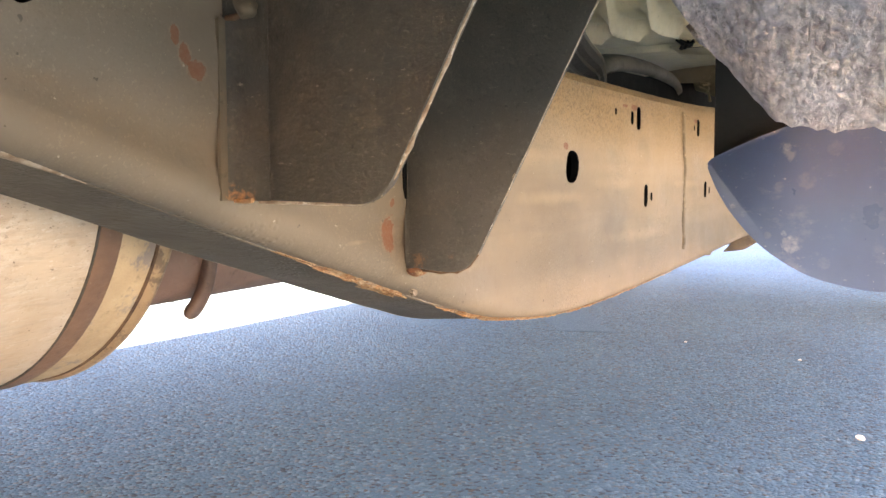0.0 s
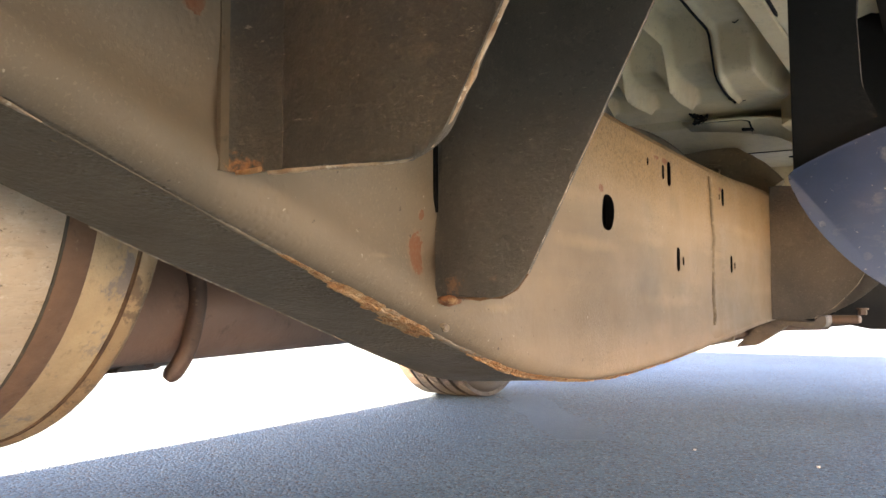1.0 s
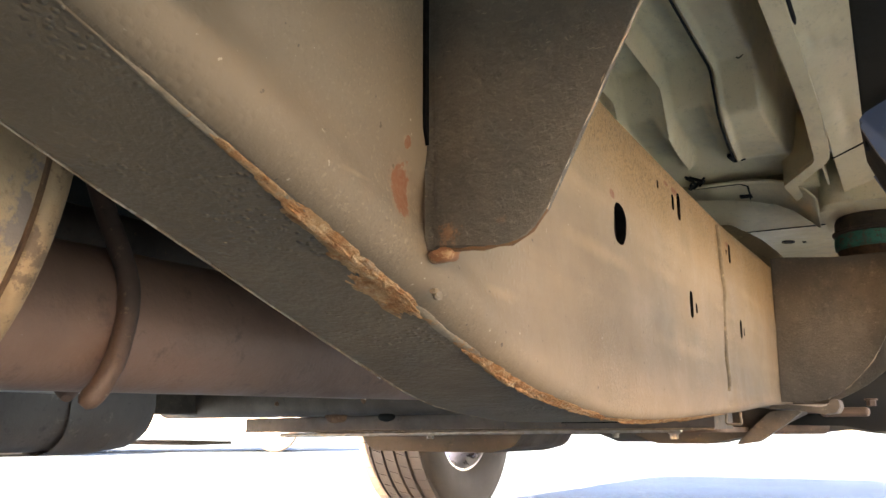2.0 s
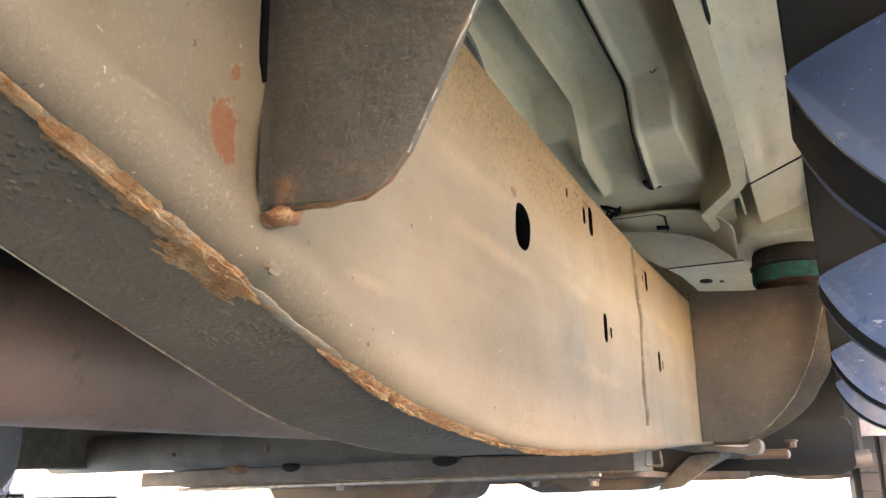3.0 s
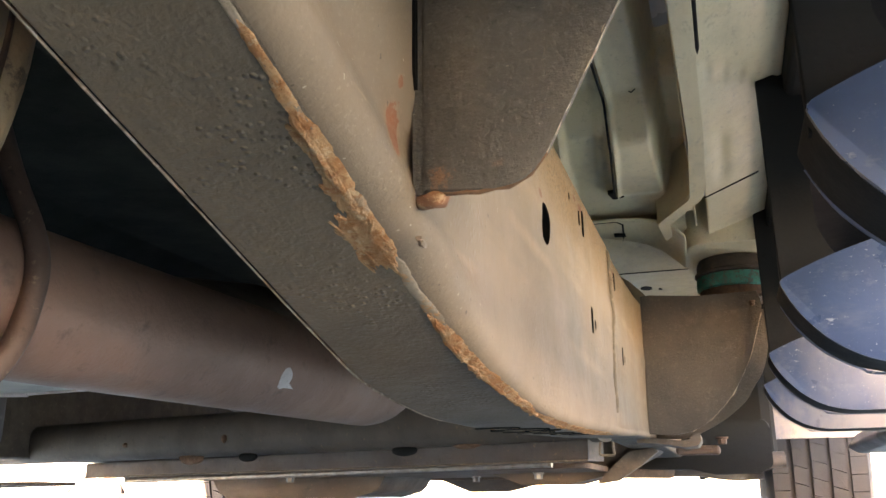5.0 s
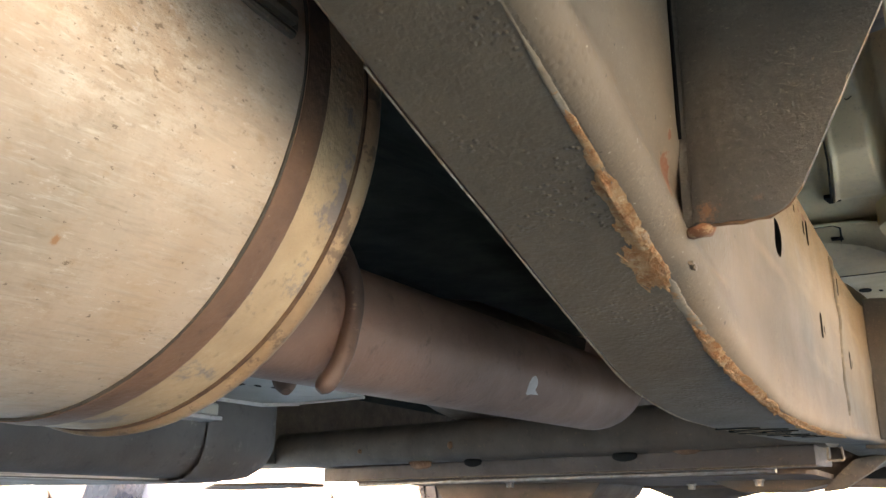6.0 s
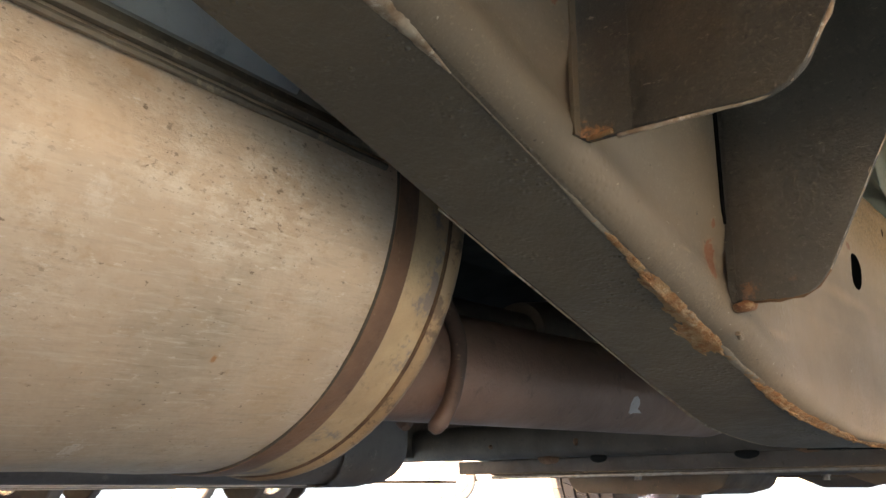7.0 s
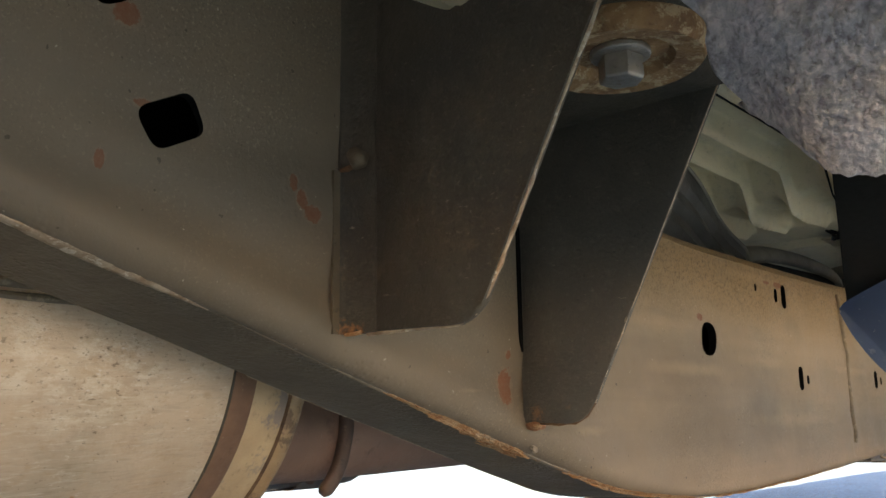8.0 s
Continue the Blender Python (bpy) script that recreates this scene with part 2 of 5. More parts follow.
def worn(name, a, b, rough=0.7, metal=0.0, scale=14.0, dust=None, dust_at=0.66, relief=0.0004, dust_scale=140, spec=0.4):
    s = Shader(name, rough, metal, spec)
    s.paint(a).paint(b, s.ramp(s.noise(scale, 6), 0.36, 0.64))
    s.paint(tuple(0.45 * c for c in b), s.ramp(s.noise(scale * 7, 5, 0.7, None, 3), 0.58, 0.72), 0.6)
    if dust:
        s.paint(dust, s.ramp(s.noise(dust_scale, 6, 0.75, None, 6), dust_at - 0.05, dust_at + 0.01), 0.8)
    s.rise(s.noise(330, 4), relief).rise(s.noise(45, 3), relief * 2)
    s.rough(s.noise(scale * 2), max(0.05, rough - 0.1), min(1, rough + 0.12))
    return s.done()


def floor_paint():
    s = Shader("underbody paint", 0.42, spec=0.4)
    s.paint((0.66, 0.575, 0.38)).paint((0.57, 0.495, 0.33), s.ramp(s.noise(5, 6), 0.36, 0.64))
    s.paint((0.33, 0.30, 0.22), s.ramp(s.noise(18, 7, 0.7, (1, 0.4, 1), 3), 0.50, 0.68), 0.5)
    s.paint((0.24, 0.22, 0.165), s.ramp(s.noise(110, 7, 0.75, (1, 0.5, 1), 7), 0.56, 0.70), 0.5)
    s.paint((0.17, 0.14, 0.10), s.ramp(s.noise(420, 4, 0.7, None, 9), 0.62, 0.70), 0.5)
    s.paint((0.58, 0.56, 0.44), s.ramp(s.noise(40, 6, 0.7, (1, 0.3, 1), 15), 0.60, 0.72), 0.4)
    s.rise(s.noise(300, 4), 0.0002).rise(s.noise(22, 3), 0.0012)
    s.rough(s.noise(30), 0.35, 0.6)
    return s.done()


def rust_flakes():
    s = Shader("flaking rust", 0.92, spec=0.2)
    s.paint((0.46, 0.275, 0.145)).paint((0.40, 0.185, 0.080), s.ramp(s.noise(95, 6, 0.65), 0.42, 0.56))
    s.paint((0.24, 0.085, 0.032), s.ramp(s.noise(150, 6, 0.7, None, 2), 0.52, 0.64), 0.75)
    s.paint((0.55, 0.41, 0.26), s.ramp(s.noise(210, 5, 0.7, None, 4), 0.56, 0.66), 0.75)
    s.paint((0.34, 0.28, 0.205), s.ramp(s.noise(70, 7, 0.7, None, 14), 0.58, 0.66), 0.6)
    s.paint((0.07, 0.036, 0.02), s.ramp(s.noise(420, 5, 0.75, None, 8), 0.63, 0.69), 0.8)
    s.rise(s.noise(230, 7, 0.75), 0.0036).rise(s.noise(90, 5, 0.7), 0.003)
    return s.done()


PALE, FAINT = (0.46, 0.44, 0.41), (0.17, 0.185, 0.20)
SPLASHES = [(-0.0810, 0.3658, 0.0050, PALE), (-0.0845, 0.3715, 0.0018, (0.7, 0.7, 0.68)), (-0.0740, 0.4000, 0.0052, FAINT), (-0.0880, 0.3965, 0.0030, FAINT), (-0.0930, 0.3700, 0.0022, FAINT), (-0.0640, 0.3560, 0.0035, FAINT), (-0.060, 0.4175, 0.0045, FAINT), (-0.0840, 0.4180, 0.0024, PALE), (-0.030, 0.412, 0.0065, FAINT), (-0.020, 0.360, 0.005, PALE), (-0.012, 0.376, 0.005, FAINT), (-0.112, 0.386, 0.0016, PALE)]


def plastic_plate():
    s = Shader("dusty grey plastic", 0.38, spec=0.4)
    s.paint((0.046, 0.082, 0.146)).paint((0.037, 0.067, 0.120), s.ramp(s.noise(10, 5), 0.4, 0.6))
    s.paint((0.20, 0.20, 0.20), s.ramp(s.noise(16, 7, 0.6, (0.6, 1, 1.5), 3), 0.6, 0.8), 0.5)
    s.paint((0.50, 0.49, 0.47), s.ramp(s.noise(120, 4, 0.7, (0.5, 1, 1.4), 6), 0.675, 0.70), 0.55)
    s.paint((0.38, 0.35, 0.31), s.ramp(s.noise(22, 6, 0.65, None, 9), 0.665, 0.70), 0.25)
    s.paint((0.55, 0.55, 0.54), s.ramp(s.noise(420, 4, 0.7, (0.7, 1, 1), 16), 0.66, 0.70), 0.55)
    s.paint((0.17, 0.19, 0.215), s.ramp(s.noise(45, 7, 0.75, (0.8, 1, 1.3), 26), 0.54, 0.72), 0.45)
    for x, z, r, c in SPLASHES:
        spot = s.blot((x, 0.5, z), (r, 0.02, r), 330, 0.45, 0.25)
        s.paint(c, s.times(spot, s.ramp(s.noise(170, 6, 0.75, None, 71), 0.40, 0.58, 0.10, 1.0)), 0.24)
    # mud mask: tan on the forward plates, painting in the lit ground they reflect
    where = s.n.new("ShaderNodeSeparateXYZ")
    s.l.new(s.co, where.inputs[0])
    mud = s.times(s.ramp(where.outputs[1], 0.95, 1.5), s.ramp(s.plus(where.outputs[0], s.ramp(s.noise(24, 5, 0.6, (1, 1, 0.5), 81), 0.3, 0.7, -0.04, 0.04)), -0.10, 0.0))
    s.paint((0.30, 0.25, 0.19), mud, 0.7)
    s.rise(s.noise(300, 3), 0.00012)
    s.rough(s.noise(30), 0.24, 0.42)
    return s.done()


def felt():
    s = Shader("grey felt", 0.95, spec=0.1)
    s.paint((0.40, 0.42, 0.46)).paint((0.33, 0.345, 0.375), s.ramp(s.noise(40, 5, 0.7), 0.4, 0.6))
    tuft = s.noise(380, 3, 0.55, (1, 1, 0.75), 8)
    knots = s.cells(360, 4)
    # pale tops and dark pits of the tufts paint in light and shade
    s.paint((0.58, 0.58, 0.60), s.ramp(tuft, 0.53, 0.64), 0.5)
    s.paint((0.14, 0.145, 0.16), s.ramp(tuft, 0.47, 0.36), 0.5)
    s.paint((0.74, 0.74, 0.75), s.times(s.ramp(knots.outputs["Distance"], 0.42, 0.15), s.ramp(s.noise(90, 3, 0.6, None, 14), 0.46, 0.62)), 0.6)
    s.paint((0.60, 0.59, 0.60), s.ramp(s.noise(700, 5, 0.8, (0.5, 1, 1), 3), 0.56, 0.66), 0.4)
    s.rise(tuft, 0.006).rise(knots.outputs["Distance"], -0.0022).rise(s.noise(600, 5, 0.8, None, 5), 0.0028)
    return s.done()


OUT, INN = -0.2625, -0.3265
M_asphalt = asphalt()
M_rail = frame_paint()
M_bracket = dark_paint("dark bracket paint", (0.055, 0.046, 0.033), (0.037, 0.033, 0.026), (0.10, 0.074, 0.047))
M_bracket_b = dark_paint("grey bracket paint", (0.086, 0.077, 0.062), (0.060, 0.055, 0.046), (0.125, 0.105, 0.08))
M_bracket_c = dark_paint("brown bracket paint", (0.10, 0.078, 0.056), (0.072, 0.058, 0.044), (0.15, 0.115, 0.08), 0.70)
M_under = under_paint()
M_muffler = muffler_steel()
M_rust = rust_flakes()
M_plate = plastic_plate()
M_felt = felt()
M_flange = worn("brown dusty flange", (0.112, 0.083, 0.053), (0.078, 0.060, 0.041), 0.7, 0.0, 30, (0.20, 0.10, 0.045), 0.67, spec=0.2)
M_under_floor = worn("black for shaded floor", (0.028, 0.032, 0.025), (0.016, 0.019, 0.015), 0.8, 0.0, 6, spec=0.1)
M_dark_cap = worn("dark rusty cap", (0.075, 0.060, 0.045), (0.045, 0.038, 0.030), 0.7, 0.1, 40, (0.16, 0.10, 0.06), 0.64)
M_cover = worn("grey cover paint", (0.17, 0.155, 0.122), (0.12, 0.11, 0.088), 0.6, 0.0, 14, (0.17, 0.155, 0.12), 0.66)
M_duct = worn("dusty tan plastic", (0.30, 0.225, 0.14), (0.23, 0.175, 0.115), 0.7, 0.0, 18, (0.36, 0.28, 0.18), 0.62, spec=0.2)
M_strap = worn("dusty brown strap", (0.165, 0.13, 0.097), (0.105, 0.085, 0.066), 0.7, 0.1, 25, (0.26, 0.20, 0.14), 0.64)
M_flap = worn("dark grey cover", (0.070, 0.066, 0.054), (0.050, 0.047, 0.040), 0.55, 0.0, 10, (0.10, 0.092, 0.074), 0.66)
M_cavity = worn("black of shaded hollows and cracks", (0.006, 0.006, 0.005), (0.004, 0.004, 0.004), 0.9, 0.0, 6, spec=0.05)
M_crease = worn("dark rusty crease", (0.13, 0.065, 0.03), (0.07, 0.035, 0.02), 0.85, scale=90, dust=(0.36, 0.25, 0.14), dust_at=0.70)
M_edge = worn("bare worn edge", (0.36, 0.28, 0.20), (0.20, 0.125, 0.075), 0.8, scale=110, dust=(0.5, 0.42, 0.33), dust_at=0.6)
M_pale = worn("pale dusty weld", (0.26, 0.21, 0.15), (0.19, 0.145, 0.10), 0.8, scale=90, dust=(0.34, 0.16, 0.06), dust_at=0.58)
M_dusty = worn("dusty brown steel", (0.24, 0.185, 0.135), (0.15, 0.115, 0.085), 0.75, scale=20, dust=(0.34, 0.26, 0.18), dust_at=0.6)
M_joint = worn("dirt filled joint", (0.21, 0.145, 0.085), (0.12, 0.085, 0.052), 0.8, scale=60, dust=(0.33, 0.23, 0.14), dust_at=0.60)
M_rod = worn("brown rod", (0.125, 0.072, 0.053), (0.085, 0.051, 0.039), 0.6, 0.1, 30, (0.26, 0.17, 0.11), 0.66)
M_lip = worn("grey brown flange", (0.13, 0.115, 0.105), (0.085, 0.075, 0.068), 0.65, 0.1, 12, (0.24, 0.17, 0.11), 0.66)
M_collar = worn("stained collar steel", (0.52, 0.355, 0.205), (0.40, 0.265, 0.155), 0.5, 0.2, 22, (0.22, 0.18, 0.16), 0.60, 0.0006, 30)
M_cap = worn("browned cap steel", (0.41, 0.265, 0.15), (0.27, 0.16, 0.085), 0.5, 0.2, 16, (0.13, 0.08, 0.05), 0.57, 0.0006, 60)
M_scab = worn("red rust scab", (0.23, 0.095, 0.045), (0.15, 0.06, 0.028), 0.9, scale=60, dust=(0.36, 0.22, 0.12), dust_at=0.6)
M_band = worn("brown rusted band", (0.27, 0.135, 0.075), (0.15, 0.082, 0.055), 0.5, 0.25, 14, (0.36, 0.24, 0.15), 0.70)
M_shell = worn("brown stained steel", (0.20, 0.145, 0.095), (0.13, 0.095, 0.065), 0.55, 0.3, 12, (0.3, 0.22, 0.14), 0.62)
M_pipe = worn("rusted exhaust steel", (0.32, 0.18, 0.128), (0.235, 0.135, 0.098), 0.5, 0.15, 9, (0.34, 0.26, 0.22), 0.71)
M_floor = floor_paint()
M_black = worn("black plastic", (0.011, 0.012, 0.012), (0.016, 0.017, 0.016), 0.75, 0.0, 12, (0.05, 0.05, 0.045), 0.72, 0.0002, 140, 0.12)
M_tank = worn("dusty black tank", (0.128, 0.116, 0.108), (0.090, 0.082, 0.078), 0.55, 0.0, 8, (0.20, 0.18, 0.16), 0.66, 0.0003, 40)
M_arm = worn("dark chassis steel", (0.125, 0.098, 0.075), (0.08, 0.065, 0.052), 0.6, 0.1, 9, (0.22, 0.15, 0.09), 0.66)
M_brown = worn("rusty chassis steel", (0.17, 0.10, 0.065), (0.10, 0.066, 0.048), 0.7, 0.1, 9, (0.28, 0.16, 0.08), 0.64)
M_dusty_rust = worn("dusty brown rust", (0.27, 0.145, 0.085), (0.19, 0.10, 0.06), 0.85, 0.0, 60, (0.33, 0.21, 0.14), 0.6, 0.001)
M_washer = worn("flaky orange washer rust", (0.30, 0.155, 0.068), (0.17, 0.085, 0.042), 0.85, 0.0, 50, (0.42, 0.29, 0.17), 0.56, 0.0018, 120)
M_shield = worn("grey sheet steel", (0.50, 0.48, 0.41), (0.40, 0.385, 0.33), 0.55, 0.1, 7)
M_tyre = worn("tyre rubber", (0.040, 0.039, 0.038), (0.055, 0.053, 0.050), 0.85, 0.0, 12, (0.075, 0.07, 0.065), 0.66)
M_rim = worn("alloy rim", (0.55, 0.56, 0.58), (0.45, 0.46, 0.48), 0.3, 0.8, 10)
M_body = worn("silver truck paint", (0.50, 0.51, 0.52), (0.46, 0.47, 0.48), 0.25, 0.2, 3)
M_teal = worn("teal rubber", (0.02, 0.24, 0.18), (0.015, 0.13, 0.10), 0.6, 0.0, 30, (0.10, 0.085, 0.062), 0.54)
M_steel = worn("zinc plated steel", (0.36, 0.33, 0.29), (0.25, 0.22, 0.19), 0.4, 0.6, 60, (0.24, 0.13, 0.06), 0.64)
M_white = worn("white paint splash", (0.62, 0.58, 0.55), (0.5, 0.46, 0.43), 0.7, 0.0, 40)
M_marking = worn("worn road paint", (0.084, 0.150, 0.200), (0.066, 0.124, 0.172), 0.95, 0.0, 40, (0.040, 0.082, 0.120), 0.46, 0.001, 300, 0.03)
M_stone = worn("pale pebble", (0.48, 0.47, 0.44), (0.38, 0.37, 0.34), 0.8, 0.0, 60)
M_glass = worn("dark car glass", (0.02, 0.025, 0.03), (0.03, 0.035, 0.04), 0.08, 0.0, 3)
M_blue_car = worn("blue car paint", (0.008, 0.035, 0.20), (0.008, 0.03, 0.16), 0.25, 0.1, 3)
M_silver_car = worn("silver car paint", (0.30, 0.30, 0.31), (0.26, 0.26, 0.27), 0.3, 0.0, 3)
M_grey_car = worn("grey car paint", (0.045, 0.048, 0.055), (0.038, 0.04, 0.047), 0.25, 0.1, 3)


# ---- mesh helpers ----
def part(name, bm, mat, parent=None, label="", smooth=False, angle=38):
    me = bpy.data.meshes.new(name)
    bmesh.ops.recalc_face_normals(bm, faces=bm.faces)
    for f in bm.faces:
        f.smooth = smooth
    bm.to_mesh(me)
    bm.free()
    if smooth:
        me.set_sharp_from_angle(angle=radians(angle))
    me.materials.append(mat)
    ob = new(name, me)
    if parent:
        ob.parent = parent
    return tagged(ob, label)


def thing(name, label, category, at=(0, 0, 0), group="", kind=""):
    ob = new(name)
    ob.location = at
    return tagged(ob, label, category, group, kind)


AT = {"xz": lambda a, b, c: (a, c, b), "yz": lambda a, b, c: (c, a, b), "xy": lambda a, b, c: (a, b, c)}


def plate(bm, outline, plane, depth, bevel=0.0):
    """A sheet: 2D outline in the plane xz, yz or xy, between two depths along the third axis."""
    rings = [[bm.verts.new(AT[plane](a, b, c)) for a, b in outline] for c in depth]
    n = len(outline)
    faces = [bm.faces.new(rings[0]), bm.faces.new(rings[1])]
    for i in range(n):
        bm.faces.new((rings[0][i], rings[0][(i + 1) % n], rings[1][(i + 1) % n], rings[1][i]))
    if bevel:
        edges = [e for f in faces for e in f.edges]
        bmesh.ops.bevel(bm, geom=edges, offset=bevel, segments=2, affect="EDGES", profile=0.5)
    return bm


def box(bm, lo, hi, bevel=0.0, segments=2):
    made = bmesh.ops.create_cube(bm, size=1.0)["verts"]
    for v in made:
        v.co = [lo[k] + (v.co[k] + 0.5) * (hi[k] - lo[k]) for k in range(3)]
    if bevel:
        edges = {e for v in made for e in v.link_edges}
        bmesh.ops.bevel(bm, geom=list(edges), offset=bevel, segments=segments, affect="EDGES", profile=0.5)
    return bm


def rounded(points, radii, steps=6):
    """Rounds the corners of an outline."""
    out = []
    n = len(points)
    for i, (p, r) in enumerate(zip(points, radii)):
        p, a, c = Vector(p), Vector(points[i - 1]), Vector(points[(i + 1) % n])
        if r <= 0:
            out.append(tuple(p))
            continue
        u, v = (a - p).normalized(), (c - p).normalized()
        d = min(r / math.tan(u.angle(v) / 2), (a - p).length * 0.49, (c - p).length * 0.49)
        s, e = p + u * d, p + v * d
        for k in range(steps + 1):
            t = k / steps
            out.append(tuple((1 - t) ** 2 * s + 2 * t * (1 - t) * p + t * t * e))
    return out


def loft(bm, rings, closed=True, caps=True):
    vs = [[bm.verts.new(p) for p in r] for r in rings]
    n = len(vs[0])
    for a, b in zip(vs, vs[1:]):
        for i in range(n if closed else n - 1):
            bm.faces.new((a[i], a[(i + 1) % n], b[(i + 1) % n], b[i]))
    if caps:
        bm.faces.new(vs[0])
        bm.faces.new(vs[-1])
    return bm


def tube(bm, path, radius, n=16, caps=True, wobble=0.0):
    """A round tube along a path; radius may be a list."""
    path = [Vector(p) for p in path]
    rings, u = [], None
    for i, p in enumerate(path):
        d = (path[min(i + 1, len(path) - 1)] - path[max(i - 1, 0)]).normalized()
        if u is None:
            u = d.cross(Vector((0.13, 0.21, 0.97))).normalized()
        u = (u - d * u.dot(d)).normalized()
        v = d.cross(u)
        r = radius[i] if isinstance(radius, (list, tuple)) else radius
        ring = []
        for k in range(n):
            a = 2 * math.pi * k / n
            q = p + r * (math.cos(a) * u + math.sin(a) * v)
            if wobble:
                q += wobble * noise.noise_vector(q * 160)
            ring.append(q)
        rings.append(ring)
    return loft(bm, rings, True, caps)


def arc_path(points, radius, steps=8):
    """A path with its inner corners rounded."""
    pts = [Vector(p) for p in points]
    out = [pts[0]]
    for a, p, c in zip(pts, pts[1:], pts[2:]):
        u, v = (a - p), (c - p)
        d = min(radius, u.length * 0.48, v.length * 0.48)
        s, e = p + u.normalized() * d, p + v.normalized() * d
        for k in range(steps + 1):
            t = k / steps
            out.append((1 - t) ** 2 * s + 2 * t * (1 - t) * p + t * t * e)
    out.append(pts[-1])
    return out


def spline(points, steps=6):
    """A smooth path through points."""
    pts = [Vector(p) for p in points]
    pts = [pts[0] * 2 - pts[1]] + pts + [pts[-1] * 2 - pts[-2]]
    out = []
    for a, b, c, d in zip(pts, pts[1:], pts[2:], pts[3:]):
        for k in range(steps):
            t = k / steps
            out.append(0.5 * (2 * b + (c - a) * t + (2 * a - 5 * b + 4 * c - d) * t * t + (3 * b - a - 3 * c + d) * t ** 3))
    return out + [pts[-2]]


def curve_between(pairs, x):
    """A smooth curve through (x, value) pairs."""
    xs = [p[0] for p in pairs]
    if x <= xs[0]:
        return pairs[0][1]
    if x >= xs[-1]:
        return pairs[-1][1]
    i = max(k for k in range(len(xs) - 1) if xs[k] <= x)
    (x1, y1), (x2, y2) = pairs[i], pairs[i + 1]
    p0, p3 = pairs[max(i - 1, 0)], pairs[min(i + 2, len(xs) - 1)]
    s1, s2 = (y2 - p0[1]) / (x2 - p0[0]), (p3[1] - y1) / (p3[0] - x1)
    h = x2 - x1
    t = (x - x1) / h
    return (2 * t**3 - 3 * t**2 + 1) * y1 + (t**3 - 2 * t**2 + t) * h * s1 + (3 * t**2 - 2 * t**3) * y2 + (t**3 - t**2) * h * s2


def smooth(a, b, x):
    t = min(1.0, max(0.0, (x - a) / (b - a)))
    return t * t * (3 - 2 * t)


def hump(x, centre, width):
    return math.exp(-(((x - centre) / width) ** 2))


def cut_away(ob, *cutters):
    """Takes the cutters' volume out of ob's mesh, and removes the cutters."""
    for c in cutters:
        mod = ob.modifiers.new("cut", "BOOLEAN")
        mod.operation, mod.solver, mod.object = "DIFFERENCE", "EXACT", c
    bpy.context.view_layer.update()
    me = bpy.data.meshes.new_from_object(ob.evaluated_get(bpy.context.evaluated_depsgraph_get()))
    ob.modifiers.clear()
    old, mats = ob.data, list(ob.data.materials)
    ob.data = me
    me.materials.clear()
    me.materials.append(mats[0])
    bpy.data.meshes.remove(old)
    for c in cutters:
        bpy.data.objects.remove(c)
    me.set_sharp_from_angle(angle=radians(30))
    return ob


def bolt(parent, at, size, material=None, down=True, washer=0.0):
    """A hexagonal bolt head with a flange, hanging from its seat or standing on it."""
    s = -1 if down else 1
    bm = bmesh.new()
    hexa = [(at[0] + size * math.cos(a), at[1] + size * math.sin(a)) for a in (math.pi / 3 * k + 0.3 for k in range(6))]
    z0, z1 = at[2] + s * 0.003, at[2] + s * (0.003 + size * 1.15)
    plate(bm, hexa, "xy", (z0, z1), size * 0.12)
    ring = [(at[0] + size * 1.35 * math.cos(a), at[1] + size * 1.35 * math.sin(a)) for a in (math.pi / 12 * k for k in range(24))]
    plate(bm, ring, "xy", (at[2], z0), 0.0008)
    return part("bolt", bm, material or M_steel, parent, "zinc plated hexagonal bolt")


# ---- ground ----
bm = bmesh.new()
bmesh.ops.create_grid(bm, x_segments=4, y_segments=4, size=600)
ground = tagged(part("ground", bm, M_asphalt), "grey asphalt car park shaded beneath the truck", "ground", kind="structure")

bm = bmesh.new()
plate(bm, [(x + 0.05 * noise.noise((x * 9, y * 9, 1)), y + 0.05 * noise.noise((x * 9, y * 9, 4))) for x, y in ((-1.50 + 0.71 * k / 12 - 0.13 * j, 3.24 - 1.05 * k / 12 - 0.07 * j) for j, row in ((0, range(2, 13)), (1, range(12, 1, -1))) for k in row)], "xy", (0.0002, 0.0010))
tagged(part("road_marking", bm, M_marking), "worn pale paint mark on the asphalt", "marking", kind="structure")
for k, (x, y, r) in enumerate(((-0.127, 1.464, 0.0075), (-0.304, 2.052, 0.004), (-0.584, 2.138, 0.004), (-0.05, 1.75, 0.005))):
    bm = bmesh.new()
    bmesh.ops.create_icosphere(bm, subdivisions=2, radius=r)
    for v in bm.verts:
        v.co += v.co.normalized() * r * 0.4 * noise.noise(v.co * 120 + Vector((k, 0, 0)))
        v.co.z *= 0.55
    ob = part("pebble", bm, M_stone, None, "", True)
    ob.location = (x, y, r * 0.4)
    tagged(ob, "small pale pebble lying on the asphalt", "pebble", "pebbles on the asphalt")

# ---- the truck: frame ----
truck = thing("pickup_truck", "silver pickup truck with rusty dusty frame and exhaust", "truck")

